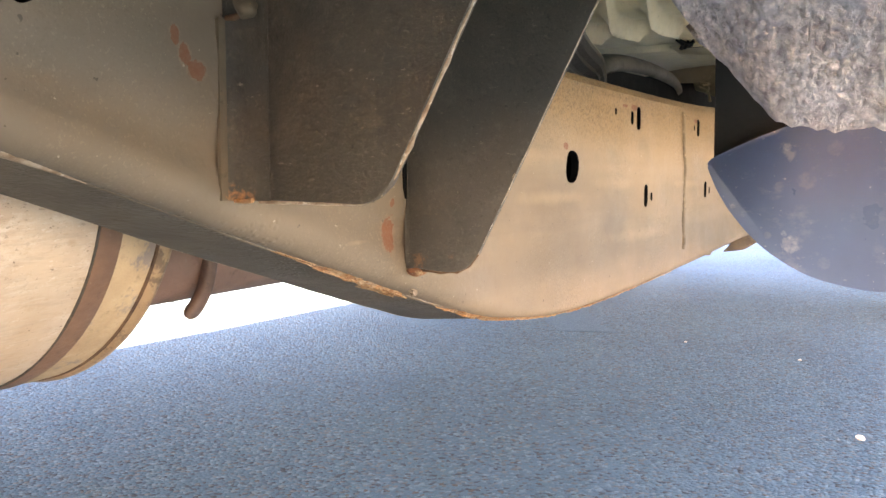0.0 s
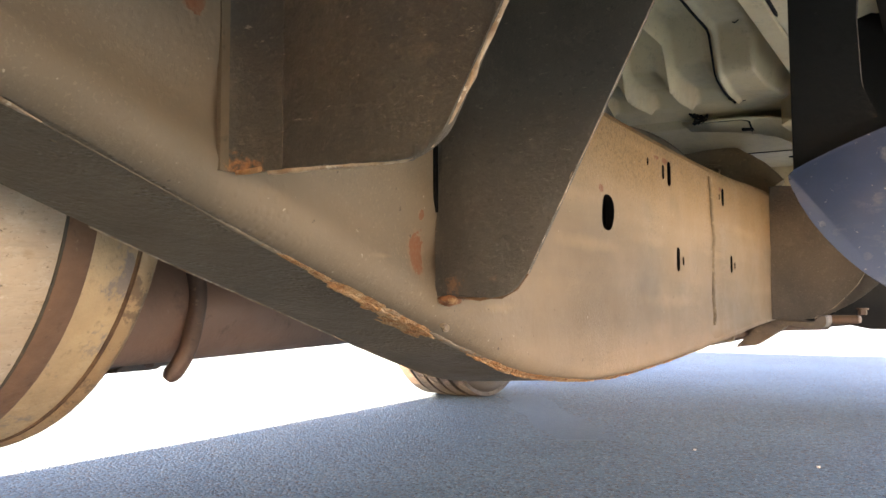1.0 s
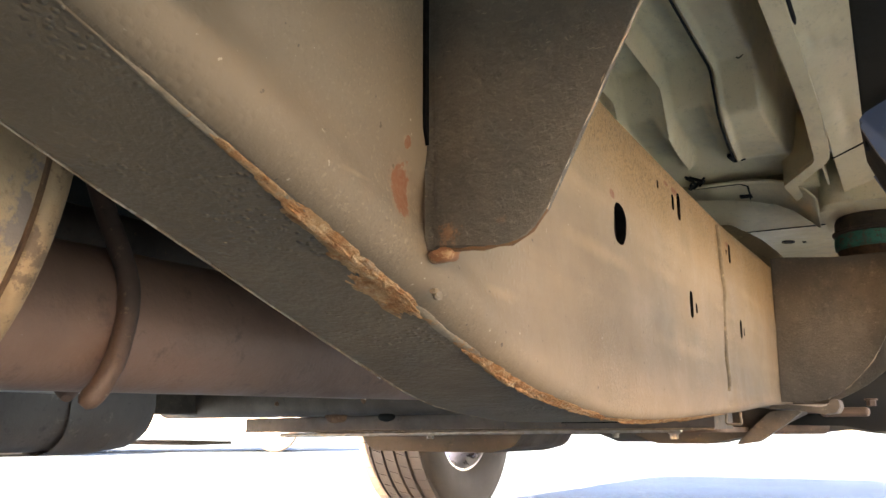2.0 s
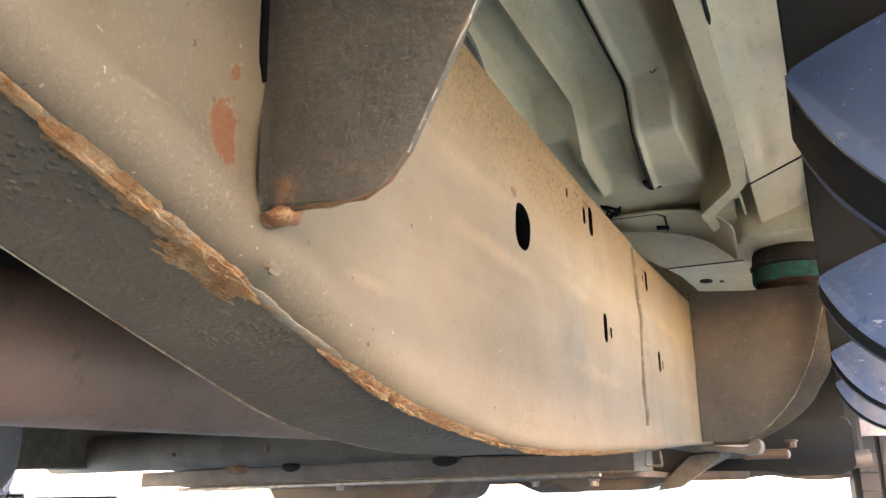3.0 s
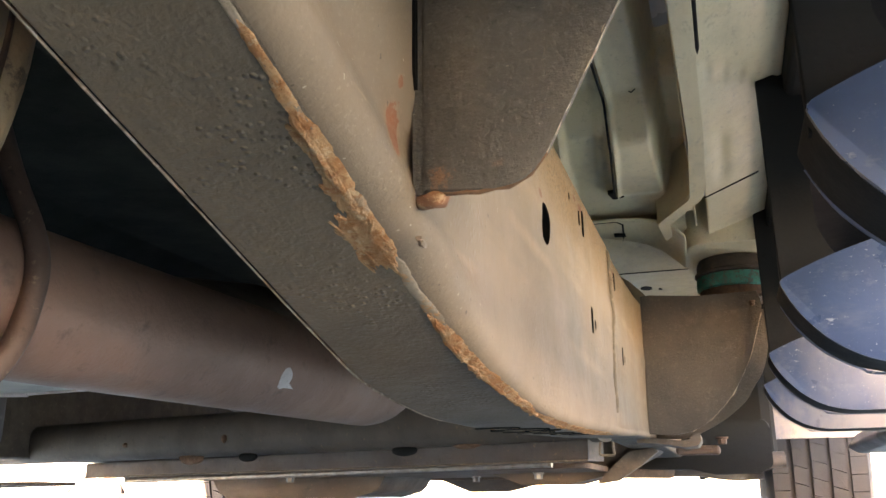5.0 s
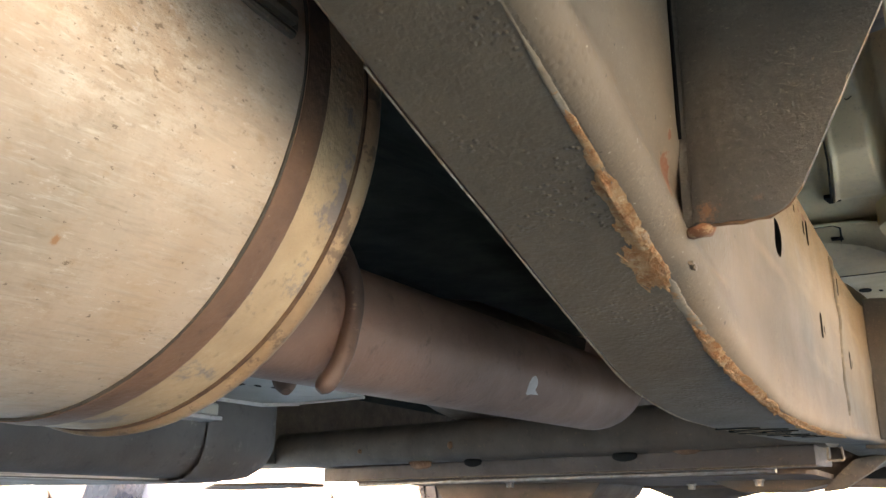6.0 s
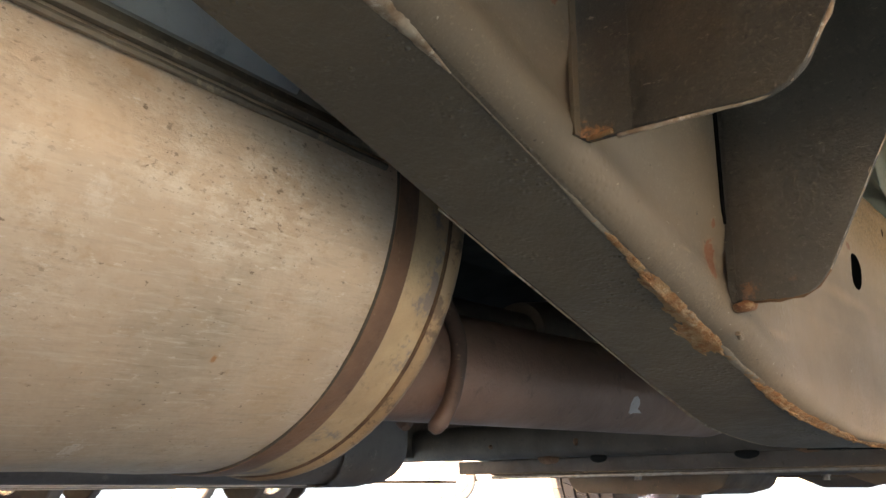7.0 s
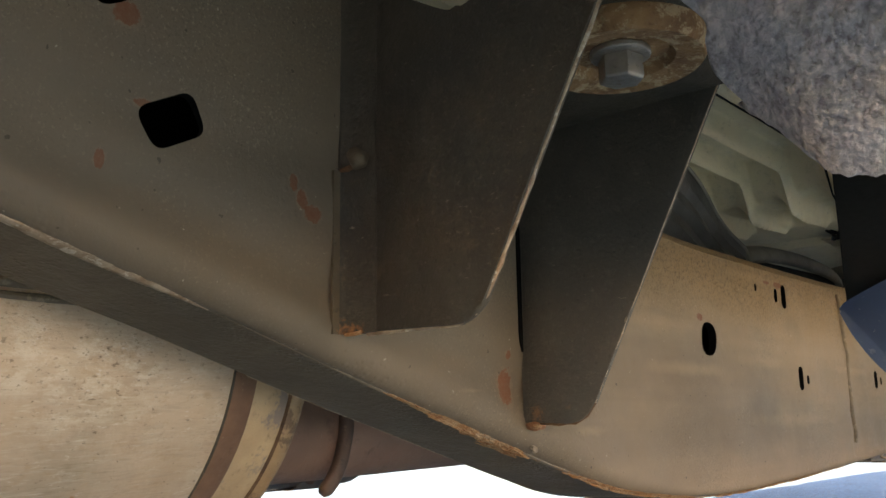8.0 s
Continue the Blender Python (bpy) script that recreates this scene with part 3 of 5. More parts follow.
LOW = [(-1.9, 0.62), (-0.9, 0.66), (-0.5, 0.61), (-0.2, 0.526), (0.0, 0.464), (0.1, 0.4315), (0.15, 0.4155), (0.2, 0.401), (0.25, 0.385), (0.3, 0.369), (0.35, 0.354), (0.4, 0.3387), (0.45, 0.324), (0.5, 0.3105), (0.55, 0.3032), (0.6, 0.2985), (0.65, 0.297), (0.7, 0.297), (0.8, 0.300), (0.925, 0.305), (1.0, 0.308), (1.29, 0.322), (1.6, 0.325), (3.4, 0.325)]
TOP = [(-1.9, 0.70), (-0.9, 0.715), (-0.4, 0.70), (0.0, 0.64), (0.2, 0.585), (0.35, 0.535), (0.45, 0.505), (0.55, 0.488), (0.7, 0.484), (1.0, 0.486), (1.3, 0.497), (3.4, 0.497)]


def low(y):
    return curve_between(LOW, y)


def tuck(y):
    """The radius of the rail's lower outer corner."""
    return 0.0135 - 0.0070 * smooth(0.42, 0.60, y)


def lip_drop(y):
    """How far the rail's inner lower edge hangs below its outer corner."""
    return 0.0052 * (1 - smooth(0.48, 0.70, y))


def web_relief(y, z):
    """How far the rail's outer web stands proud of its plane."""
    r = 0.0012 * hump(y, 0.938 + 0.01 * math.cos((z - 0.33) * 20), 0.004) * smooth(0.322, 0.335, z) * (1 - smooth(0.465, 0.475, z))
    r -= 0.0022 * smooth(0.936, 0.944, y) * (1 - smooth(1.2, 1.25, y))
    r -= 0.0022 * hump(z, 0.470, 0.012) * (1 - smooth(0.25, 0.30, y))
    r -= 0.0040 * hump(z - low(y), 0.030, 0.011) * (1 - smooth(0.42, 0.54, y)) * smooth(0.06, 0.14, y)
    r += 0.0010 * hump(z, 0.415, 0.010) * smooth(0.55, 0.6, y) - 0.0010 * hump(z, 0.355, 0.010) * smooth(0.6, 0.7, y)
    return r


def frame_rail(out, inn, name, label, inset=0.0):
    side = 1 if out > inn else -1
    rings = []
    if inset:
        stations = [-1.85 + 5.2 * k / 260 for k in range(261)]
    else:
        stations = [-1.9 + 0.02 * k for k in range(95)] + [0.004 + 0.01 * k for k in range(90)] + [0.91 + 0.002 * k for k in range(31)] + [0.99 + 0.02 * k for k in range(121)]
    for y in stations:
        lo, hi = low(y) + inset, curve_between(TOP, y) - inset
        o, i = out - side * inset, inn + side * inset
        drop = lip_drop(y)
        ring = [(i, y, lo + 0.003 - drop), (i + side * 0.003, y, lo - drop)] if not inset else [(i, y, lo - drop * 0.9)]
        q = tuck(y)
        corner = [(o - side * q * (1 - math.sin(a)), y, lo + q * (1 - math.cos(a))) for a in (math.pi / 2 * j / 7 for j in range(8))]
        ring += corner
        if not inset:
            for j in range(1, 37):
                z = lo + q + (hi - lo - q - 0.007) * j / 36
                ring.append((o + side * web_relief(y, z), y, z))
        ring += [(o - side * 0.006, y, hi), (i + side * 0.006, y, hi), (i, y, hi - 0.006)] if not inset else [(o, y, hi), (i, y, hi)]
        rings.append(ring)
    bm = loft(bmesh.new(), rings)
    return part(name, bm, M_rail, None if inset else truck, label, True, 30)


def slot_cutter(y, z, w, h, turn=0.0, soft=0.98, x0=OUT - 0.012):
    """A rounded slot through the outer web."""
    pts = rounded([(-w, -h), (w, -h), (w, h), (-w, h)], [min(w, h) * soft] * 4, 6)
    c, s = math.cos(turn), math.sin(turn)
    bm = plate(bmesh.new(), [(y + a * c - b * s, z + a * s + b * c) for a, b in pts], "yz", (x0, OUT + 0.02))
    return part("cutter", bm, M_rail)


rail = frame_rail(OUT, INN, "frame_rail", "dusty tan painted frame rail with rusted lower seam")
HOLES = [(0.629, 0.411, 0.0125, 0.0125, 0), (0.787, 0.4575, 0.0055, 0.0105, 0), (0.812, 0.386, 0.0055, 0.0105, 0), (1.003, 0.460, 0.0055, 0.0095, 0), (1.040, 0.390, 0.0055, 0.0095, 0),
         (0.829, 0.385, 0.003, 0.004, 0), (0.769, 0.457, 0.0035, 0.006, 0), (0.726, 0.460, 0.002, 0.003, 0), (1.058, 0.389, 0.0025, 0.004, 0), (0.987, 0.459, 0.002, 0.003, 0),
         (0.1790, 0.4697, 0.0132, 0.0090, 0.50, 0.68), (0.150, 0.514, 0.008, 0.006, 0.5)]
hollow = frame_rail(OUT, INN, "cutter", "", 0.0055)
cut_away(rail, hollow, *[slot_cutter(*h) for h in HOLES])
# faces turned down or inboard are darker than the dusty outer web
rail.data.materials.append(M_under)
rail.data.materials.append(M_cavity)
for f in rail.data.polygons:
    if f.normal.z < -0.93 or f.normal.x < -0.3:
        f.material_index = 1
    # hollow and slot rims go near-black: their shade is put into the colour
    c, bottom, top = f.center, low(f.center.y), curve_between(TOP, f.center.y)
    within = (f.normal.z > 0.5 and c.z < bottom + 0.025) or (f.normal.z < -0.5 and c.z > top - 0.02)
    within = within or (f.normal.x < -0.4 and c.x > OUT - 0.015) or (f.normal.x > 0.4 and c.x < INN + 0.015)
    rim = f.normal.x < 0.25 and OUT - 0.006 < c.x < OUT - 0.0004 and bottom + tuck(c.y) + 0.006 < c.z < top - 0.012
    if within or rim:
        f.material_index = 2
rail_far = frame_rail(-1.45, -1.3915, "frame_rail", "dusty frame rail on the opposite side")
rail_far.data.materials[0] = M_strap
zs = [0.326 + 0.003 * k for k in range(50)]
part("joint", tube(bmesh.new(), [(OUT + web_relief(0.9385 + 0.01 * math.cos((z - 0.33) * 20), z) - 0.0004, 0.9385 + 0.01 * math.cos((z - 0.33) * 20), z) for z in zs], [0.0028 + 0.0006 * noise.noise((z * 200, 0, 0)) for z in zs], 10, True, 0.0003), M_joint, rail, "dirty lapped joint in the rail", True, 60)


def ragged(cy, cz, ry, rz, seed, n=34):
    """An irregular closed outline."""
    pts = []
    for k in range(n):
        a = 2 * math.pi * k / n
        r = 1 + 0.40 * noise.noise((math.cos(a) * 1.7 + seed, math.sin(a) * 1.7, seed)) + 0.30 * noise.noise((math.cos(a) * 5, math.sin(a) * 5, seed * 3)) + 0.18 * noise.noise((math.cos(a) * 11, math.sin(a) * 11, seed * 5))
        pts.append((cy + ry * r * math.cos(a), cz + rz * r * math.sin(a)))
    return pts


def weld(y0, y1, r, mat, wob, seed, wide=1.6):
    """A flattened, ragged weld bead along the lower outer corner of the rail."""
    n = max(8, int((y1 - y0) / 0.0013))
    rings = []
    for k in range(n + 1):
        y = y0 + (y1 - y0) * k / n
        fade = 0.15 + 0.85 * min(1.0, 6.0 * k / n, 6.0 * (n - k) / n)
        ring = []
        for j in range(14):
            a = 2 * math.pi * j / 14
            rough = 1 + 0.55 * noise.noise((y * 45, seed, math.cos(a))) + 0.28 * noise.noise((y * 190, seed + 3, math.cos(a) * 2)) + wob * 220 * noise.noise((y * 620, seed + 7, a))
            ring.append((OUT - tuck(y) + 0.0006 + wide * r * fade * rough * math.cos(a), y, low(y) - 0.0003 + 0.26 * r * fade * rough * math.sin(a) + 0.25 * max(0.0, wide * r * fade * math.cos(a))))
        rings.append(ring)
    bm = loft(bmesh.new(), rings)
    return part("weld_bead", bm, mat, rail, "flaking rusty weld bead" if mat is not M_pale else "pale painted weld bead", True, 60)


path = [(INN + 0.001, y, low(y) - lip_drop(y) + 0.0006) for y in (0.26 + 0.01 * k for k in range(45))]
part("worn_edge", tube(bmesh.new(), path, [0.0004 + 0.0004 * abs(noise.noise((p[1] * 70, 0, 0))) for p in path], 6), M_edge, rail, "bare bright inner edge", True, 60)
weld(0.03, 0.205, 0.0020, M_edge, 0.0010, 1)
weld(0.20, 0.30, 0.0006, M_rail, 0.0014, 2, 0.9)
weld(0.265, 0.352, 0.0008, M_pale, 0.0014, 8, 1.5)
weld(0.300, 0.345, 0.0012, M_rust, 0.0010, 11, 1.3)
weld(0.335, 0.376, 0.0019, M_rust, 0.0010, 3, 1.5)
weld(0.368, 0.415, 0.0020, M_rust, 0.0010, 9, 1.4)
weld(0.405, 0.468, 0.0008, M_pale, 0.0012, 4, 3.0)
weld(0.448, 0.61, 0.0022, M_rust, 0.0010, 5, 1.6)
weld(0.60, 0.95, 0.0025, M_rust, 0.0008, 6)


def flake(x, y, rx, ry, seed, lift, name="rust_patch"):
    """Rust flaking off the underside of the rail."""
    bm = bmesh.new()
    pts = ragged(x, y, rx, ry, seed, 72)
    lower = [bm.verts.new((a, b, low(b) - lift - 0.0015 * abs(noise.noise((a * 200, b * 200, seed))))) for a, b in pts]
    upper = [bm.verts.new((a, b, low(b) + 0.001)) for a, b in pts]
    mid = bm.verts.new((x, y, low(y) - lift * 1.8))
    for k in range(72):
        bm.faces.new((lower[k], lower[(k + 1) % 72], mid))
        bm.faces.new((lower[k], lower[(k + 1) % 72], upper[(k + 1) % 72], upper[k]))
    bm.faces.new(upper)
    return part(name, bm, M_rust, rail, "flaking orange rust under the rail")


for k in range(70):
    # loose scale along the seam
    y = 0.325 + 0.59 * ((k * 0.618) % 1.0)
    if 0.405 < y < 0.452:
        continue
    flake(OUT - tuck(y) - 0.0004 - 0.0010 * ((k * 0.377) % 1.0), y, 0.0008 + 0.0014 * ((k * 0.71) % 1.0), 0.003 + 0.007 * ((k * 0.29) % 1.0), 50.0 + k, 0.0004 + 0.0008 * ((k * 0.53) % 1.0))
for x, y, rx, ry, seed in ((-0.2795, 0.397, 0.0058, 0.018, 21.0), (-0.2845, 0.398, 0.0060, 0.015, 22.0), (-0.2885, 0.394, 0.0045, 0.012, 23.0), (-0.2895, 0.386, 0.0030, 0.008, 28.0),
                           (-0.2875, 0.408, 0.0040, 0.009, 29.0), (-0.2790, 0.372, 0.0030, 0.010, 24.0), (-0.2785, 0.349, 0.0026, 0.013, 25.0)):
    flake(x, y, rx * 1.1, ry, seed, 0.0007)


def peel(x0, x1, y, w, seed, mat, label):
    """A thin ragged strip of paint lifting off the underside, across the rail."""
    bm = bmesh.new()
    n = 26
    rows = []
    for k in range(n + 1):
        f = k / n
        x = x0 + (x1 - x0) * f
        yc = y + 0.006 * noise.noise((x * 45, seed, 0)) + 0.003 * noise.noise((x * 160, seed, 4))
        h = w * max(0.03, min(1.0, 7 * f, 7 * (1 - f))) * (0.55 + 0.9 * abs(noise.noise((x * 110, seed, 8))))
        rows.append([(x, yc - h, low(yc) + 0.0006), (x, yc - h, low(yc) - 0.0005), (x, yc + h, low(yc) - 0.0009), (x, yc + h, low(yc) + 0.0006)])
    loft(bm, rows)
    return part("peeling_paint", bm, mat, rail, label)


for k, (x0, x1, y, w) in enumerate(((-0.326, -0.296, 0.690, 0.0022), (-0.322, -0.281, 0.712, 0.0016), (-0.325, -0.300, 0.728, 0.0030), (-0.305, -0.278, 0.738, 0.0018), (-0.324, -0.286, 0.757, 0.0024), (-0.318, -0.290, 0.778, 0.0016), (-0.312, -0.280, 0.806, 0.0022), (-0.306, -0.279, 0.842, 0.0018), (-0.296, -0.276, 0.872, 0.0020))):
    peel(x0, x1, y, w, 3.0 + k, M_cavity, "dark crack where paint has lifted")
    peel(x0 + 0.004, x1 - 0.002, y + 2.3 * w + 0.002, 0.6 * w, 40.0 + k, M_pale, "pale lifted paint edge")

# ---- the truck: body mounts ----


def bracket_plate(parent, outline, y, bend, flange_to, thick=0.004, top=None, mat=None, wide=None):
    """A bracket side: a flat sheet whose inboard edge bends through a fillet and lies along the rail."""
    bm = plate(bmesh.new(), outline, "xz", (y, y + thick), 0.0012)
    sheet = part("bracket_plate", bm, mat or M_bracket, parent, "dark painted bracket plate with worn edge", True, 30)
    zs = [p[1] for p in outline if p[0] < OUT + 0.02]
    z0, z1 = min(zs), top or max(zs)
    wide = wide or bend
    s = -1 if flange_to < y else 1
    y0 = y if s < 0 else y + thick
    sec = []
    for k in range(9):
        a = math.pi / 2 * k / 8
        sec.append((OUT + wide + 0.0005 - wide * math.sin(a), y0 + s * (bend - bend * math.cos(a))))
    foot = y0 + s * bend
    sec += [(OUT - 0.001, foot), (OUT - 0.001, y0 - s * thick * 0.6), (OUT + wide + 0.0005, y0 - s * thick * 0.6)]
    bm = plate(bmesh.new(), sec, "xy", (z0, max(zs) if wide > bend else z1))
    part("bend", bm, mat or M_bracket, sheet, "", True, 30)
    bm = plate(bmesh.new(), [(OUT + 0.0011, foot + s * 0.0006), (OUT + 0.0008, flange_to), (OUT - 0.001, flange_to), (OUT - 0.001, foot + s * 0.0006)], "xy", (z0, z1))
    part("flange", bm, M_flange if s < 0 else M_bracket_b, sheet, "brown dusty welded flange", True, 30)
    return sheet


def edge_rust(parent, points, y, r, wob=0.0006, mat=None):
    """Bare worn metal along a bracket's edge."""
    path = []
    for a, b in zip(points, points[1:]):
        n = max(2, int((Vector(b) - Vector(a)).length / 0.004))
        path += [(a[0] + (b[0] - a[0]) * k / n, y, a[1] + (b[1] - a[1]) * k / n) for k in range(n)]
    path.append((points[-1][0], y, points[-1][1]))
    radii = [r * (1 + 0.5 * noise.noise((p[0] * 150, p[2] * 150, y * 50))) for p in path]
    return part("worn_edge", tube(bmesh.new(), path, radii, 8, True, wob), mat or M_rust, parent, "bare rusty worn edge", True, 60)


def washer_stack(parent, x, y, z, r):
    """The bushing between bracket and body, with its cupped washer and bolt."""
    prof = [(0.0, 0.0), (r * 0.55, 0.0), (r * 0.62, -0.004), (r * 0.93, -0.006), (r, -0.002), (r, 0.004), (0.0, 0.004)]
    rings = [[(x + q * math.cos(a), y + q * math.sin(a), z + h) for q, h in prof] for a in (2 * math.pi * k / 40 for k in range(40))]
    bm = loft(bmesh.new(), rings + [rings[0]], False, False)
    bmesh.ops.remove_doubles(bm, verts=bm.verts, dist=1e-5)
    part("washer", bm, M_washer, parent, "rusty cupped washer", True)
    bolt(parent, (x, y, z), 0.0095)


mount = part("body_mount", plate(bmesh.new(), rounded([(OUT, 0.2725), (-0.128, 0.2725), (-0.106, 0.295), (-0.106, 0.37), (-0.126, 0.394), (OUT, 0.394)], (0, 0.02, 0.02, 0.02, 0.02, 0)), "xy", (0.5105, 0.5145), 0.001), M_bracket, truck, "dark rusty body mount bracket on the frame")
A_side = rounded([(OUT + 0.0185, 0.3920), (-0.1885, 0.3910), (-0.113, 0.5305), (-0.160, 0.538), (-0.195, 0.522), (OUT + 0.0185, 0.552)], (0, 0.020, 0.006, 0.015, 0.02, 0))
bracket_plate(mount, A_side, 0.2675, 0.0045, 0.2590, top=0.466, wide=0.0185)
edge_rust(mount, [(-0.208, 0.3912), (-0.1985, 0.3918), (-0.1895, 0.3955), (-0.1835, 0.402), (-0.1765, 0.4135), (-0.1145, 0.528)], 0.2695, 0.0010, 0.0006, M_edge)
edge_rust(mount, [(OUT + 0.0015, 0.3920), (-0.250, 0.3918)], 0.2650, 0.0010, 0.0010)
edge_rust(mount, [(-0.250, 0.3918), (-0.208, 0.3912)], 0.2690, 0.0010, 0.0005, M_edge)
edge_rust(mount, [(OUT + 0.002, 0.466), (OUT + 0.010, 0.4665)], 0.2625, 0.0012, 0.001, M_crease)
B_side = rounded([(OUT + 0.003, 0.3525), (-0.2230, 0.3510), (-0.1275, 0.535), (OUT + 0.003, 0.535)], (0, 0.020, 0.01, 0))
bracket_plate(mount, B_side, 0.3960, 0.0025, 0.4125, 0.0028, 0.52, M_bracket_b)
edge_rust(mount, [(OUT + 0.004, 0.3520), (-0.240, 0.3513), (-0.2305, 0.3518), (-0.2225, 0.3555), (-0.2178, 0.3620)], 0.3972, 0.0007, 0.0008, M_crease)
edge_rust(mount, [(-0.2178, 0.3620), (-0.1625, 0.468), (-0.129, 0.532)], 0.3968, 0.0005, 0.0006, M_edge)
# a black strip on the web paints the shade in the bracket's gap
strip = [(0.3935 + 0.0004 * noise.noise((z * 300, 0, 0)) + 0.0024 * (1 - smooth(0.390, 0.398, z)), z) for z in (0.3905 + 0.0059 * k for k in range(25))]
bm = plate(bmesh.new(), strip + [(0.3962, 0.532), (0.3962, 0.3905)], "yz", (OUT - 0.001, OUT + 0.0012))
part("gap", bm, M_cavity, mount, "black strip painting the shaded gap between bracket and rail")
bm = bmesh.new()
bmesh.ops.create_icosphere(bm, subdivisions=3, radius=0.0065)
for v in bm.verts:
    v.co += v.co.normalized() * 0.002 * noise.noise(v.co * 250)
    v.co = Vector((OUT + 0.006, 0.3995, 0.3508 + 0.10 * v.co.x)) + Vector((v.co.x * 0.95, v.co.y * 0.7, v.co.z * 0.42))
part("weld_blob", bm, M_scab, mount, "rusty weld blob at the bracket corner", True)
bm = bmesh.new()
bmesh.ops.create_icosphere(bm, subdivisions=2, radius=0.0028)
for v in bm.verts:
    v.co = Vector((OUT, 0.404, 0.338)) + Vector((v.co.x * 0.55, v.co.y * 0.9, v.co.z * 0.7)) + v.co.normalized() * 0.0018 * noise.noise(v.co * 500)
part("weld_spatter", bm, M_rail, rail, "painted weld spatter", True)
washer_stack(mount, -0.147, 0.318, 0.5065, 0.037)
bm = tube(bmesh.new(), [(-0.147, 0.325, 0.5145), (-0.147, 0.325, 0.535), (-0.147, 0.325, 0.56), (-0.147, 0.325, 0.62)], [0.045, 0.048, 0.048, 0.04], 32)
part("bushing", bm, M_black, mount, "black rubber bushing", True)
bm = bmesh.new()
bmesh.ops.create_icosphere(bm, subdivisions=3, radius=0.0065)
for v in bm.verts:
    v.co += v.co.normalized() * 0.003 * noise.noise(v.co * 160)
    v.co = Vector((OUT + 0.0110, 0.2635, 0.4705)) + Vector((v.co.x * 0.8, v.co.y * 0.6, v.co.z * 0.8))
part("weld_blob", bm, M_flange, mount, "painted weld blob above the bracket flange", True)

C_side = [(OUT, 0.3255), (-0.230, 0.3240)] + [tuple(p[:2]) for p in spline([(-0.226, 0.3243, 0), (-0.205, 0.3300, 0), (-0.186, 0.3425, 0), (-0.158, 0.3720, 0), (-0.1345, 0.4150, 0), (-0.1160, 0.4720, 0), (-0.1150, 0.4900, 0)], 5)] + [(-0.118, 0.4990), (-0.190, 0.4975), (-0.252, 0.5030), (OUT, 0.5020)]
mount_c = part("body_mount", plate(bmesh.new(), C_side, "xz", (1.275, 1.279), 0.0012), M_bracket_c, truck, "dark steel cab mount bracket with teal rubber bushing")
rear_side = [(OUT, 0.3255)] + [tuple(p[:2]) for p in spline([(-0.225, 0.3245, 0), (-0.205, 0.3310, 0), (-0.172, 0.3480, 0), (-0.142, 0.3720, 0), (-0.130, 0.3900, 0), (-0.1135, 0.4165, 0), (-0.104, 0.4600, 0), (-0.106, 0.4960, 0)], 5)] + [(OUT, 0.4965)]
bm = plate(bmesh.new(), rear_side, "xz", (1.385, 1.389), 0.0012)
part("bracket_plate", bm, M_bracket_c, mount_c, "dark painted bracket plate")
bm = plate(bmesh.new(), [(OUT, 1.279), (-0.112, 1.279), (-0.112, 1.385), (OUT, 1.385)], "xy", (0.4925, 0.4965), 0.001)
part("seat_plate", bm, M_bracket_c, mount_c, "dark painted bracket seat")
edge_rust(mount_c, [(-0.210, 0.3280), (-0.186, 0.3420), (-0.158, 0.3715), (-0.1345, 0.4145), (-0.1160, 0.4710)], 1.2765, 0.0010, 0.0003, M_edge)
for prof, mat, nm, lab in ((((0.040, 0.4967), (0.043, 0.4985), (0.0435, 0.5080), (0.045, 0.5115)), M_crease, "lower_cup", "rusty lower cup of the bushing"), (((0.044, 0.5116), (0.0475, 0.5140), (0.0480, 0.5220), (0.0470, 0.5300), (0.044, 0.5312)), M_teal, "bushing", "teal rubber bushing"),
                            (((0.046, 0.5313), (0.0495, 0.5325), (0.0495, 0.5350), (0.0465, 0.5370), (0.0460, 0.5480), (0.043, 0.5540)), M_dark_cap, "bushing_cap", "dark rusty bushing cap")):
    bm = tube(bmesh.new(), [(-0.143, 1.332, z) for r, z in prof], [r for r, z in prof], 44)
    part(nm, bm, mat, mount_c, lab, True, 40)
bolt(mount_c, (-0.125, 1.2745, 0.4865), 0.003, M_brown)

# ---- the truck: exhaust ----
axis = Vector((-0.075, 1, 0.002)).normalized()
end = Vector((-0.511, 0.3275, 0.41))
side = axis.cross(Vector((0, 0, 1))).normalized()
upw = side.cross(axis)


def around(s0, s1, profile, mat, name, parent, label, a0=0.0, a1=2 * math.pi, n=96, wob=0.0):
    """A skin turned about the muffler's axis: profile of (s, radius), over a range of angles."""
    full = abs(a1 - a0 - 2 * math.pi) < 1e-6
    rings = []
    for k in range(n if full else n + 1):
        a = a0 + (a1 - a0) * k / n
        ring = []
        for s, r in profile:
            p = end + axis * s + (side * math.cos(a) + upw * math.sin(a)) * r
            if wob:
                p += (side * math.cos(a) + upw * math.sin(a)) * wob * noise.noise(p * 22)
            ring.append(p)
        rings.append(ring)
    bm = loft(bmesh.new(), rings + ([rings[0]] if full else []), False, False)
    bmesh.ops.remove_doubles(bm, verts=bm.verts, dist=1e-6)
    return part(name, bm, mat, parent, label, True, 50)


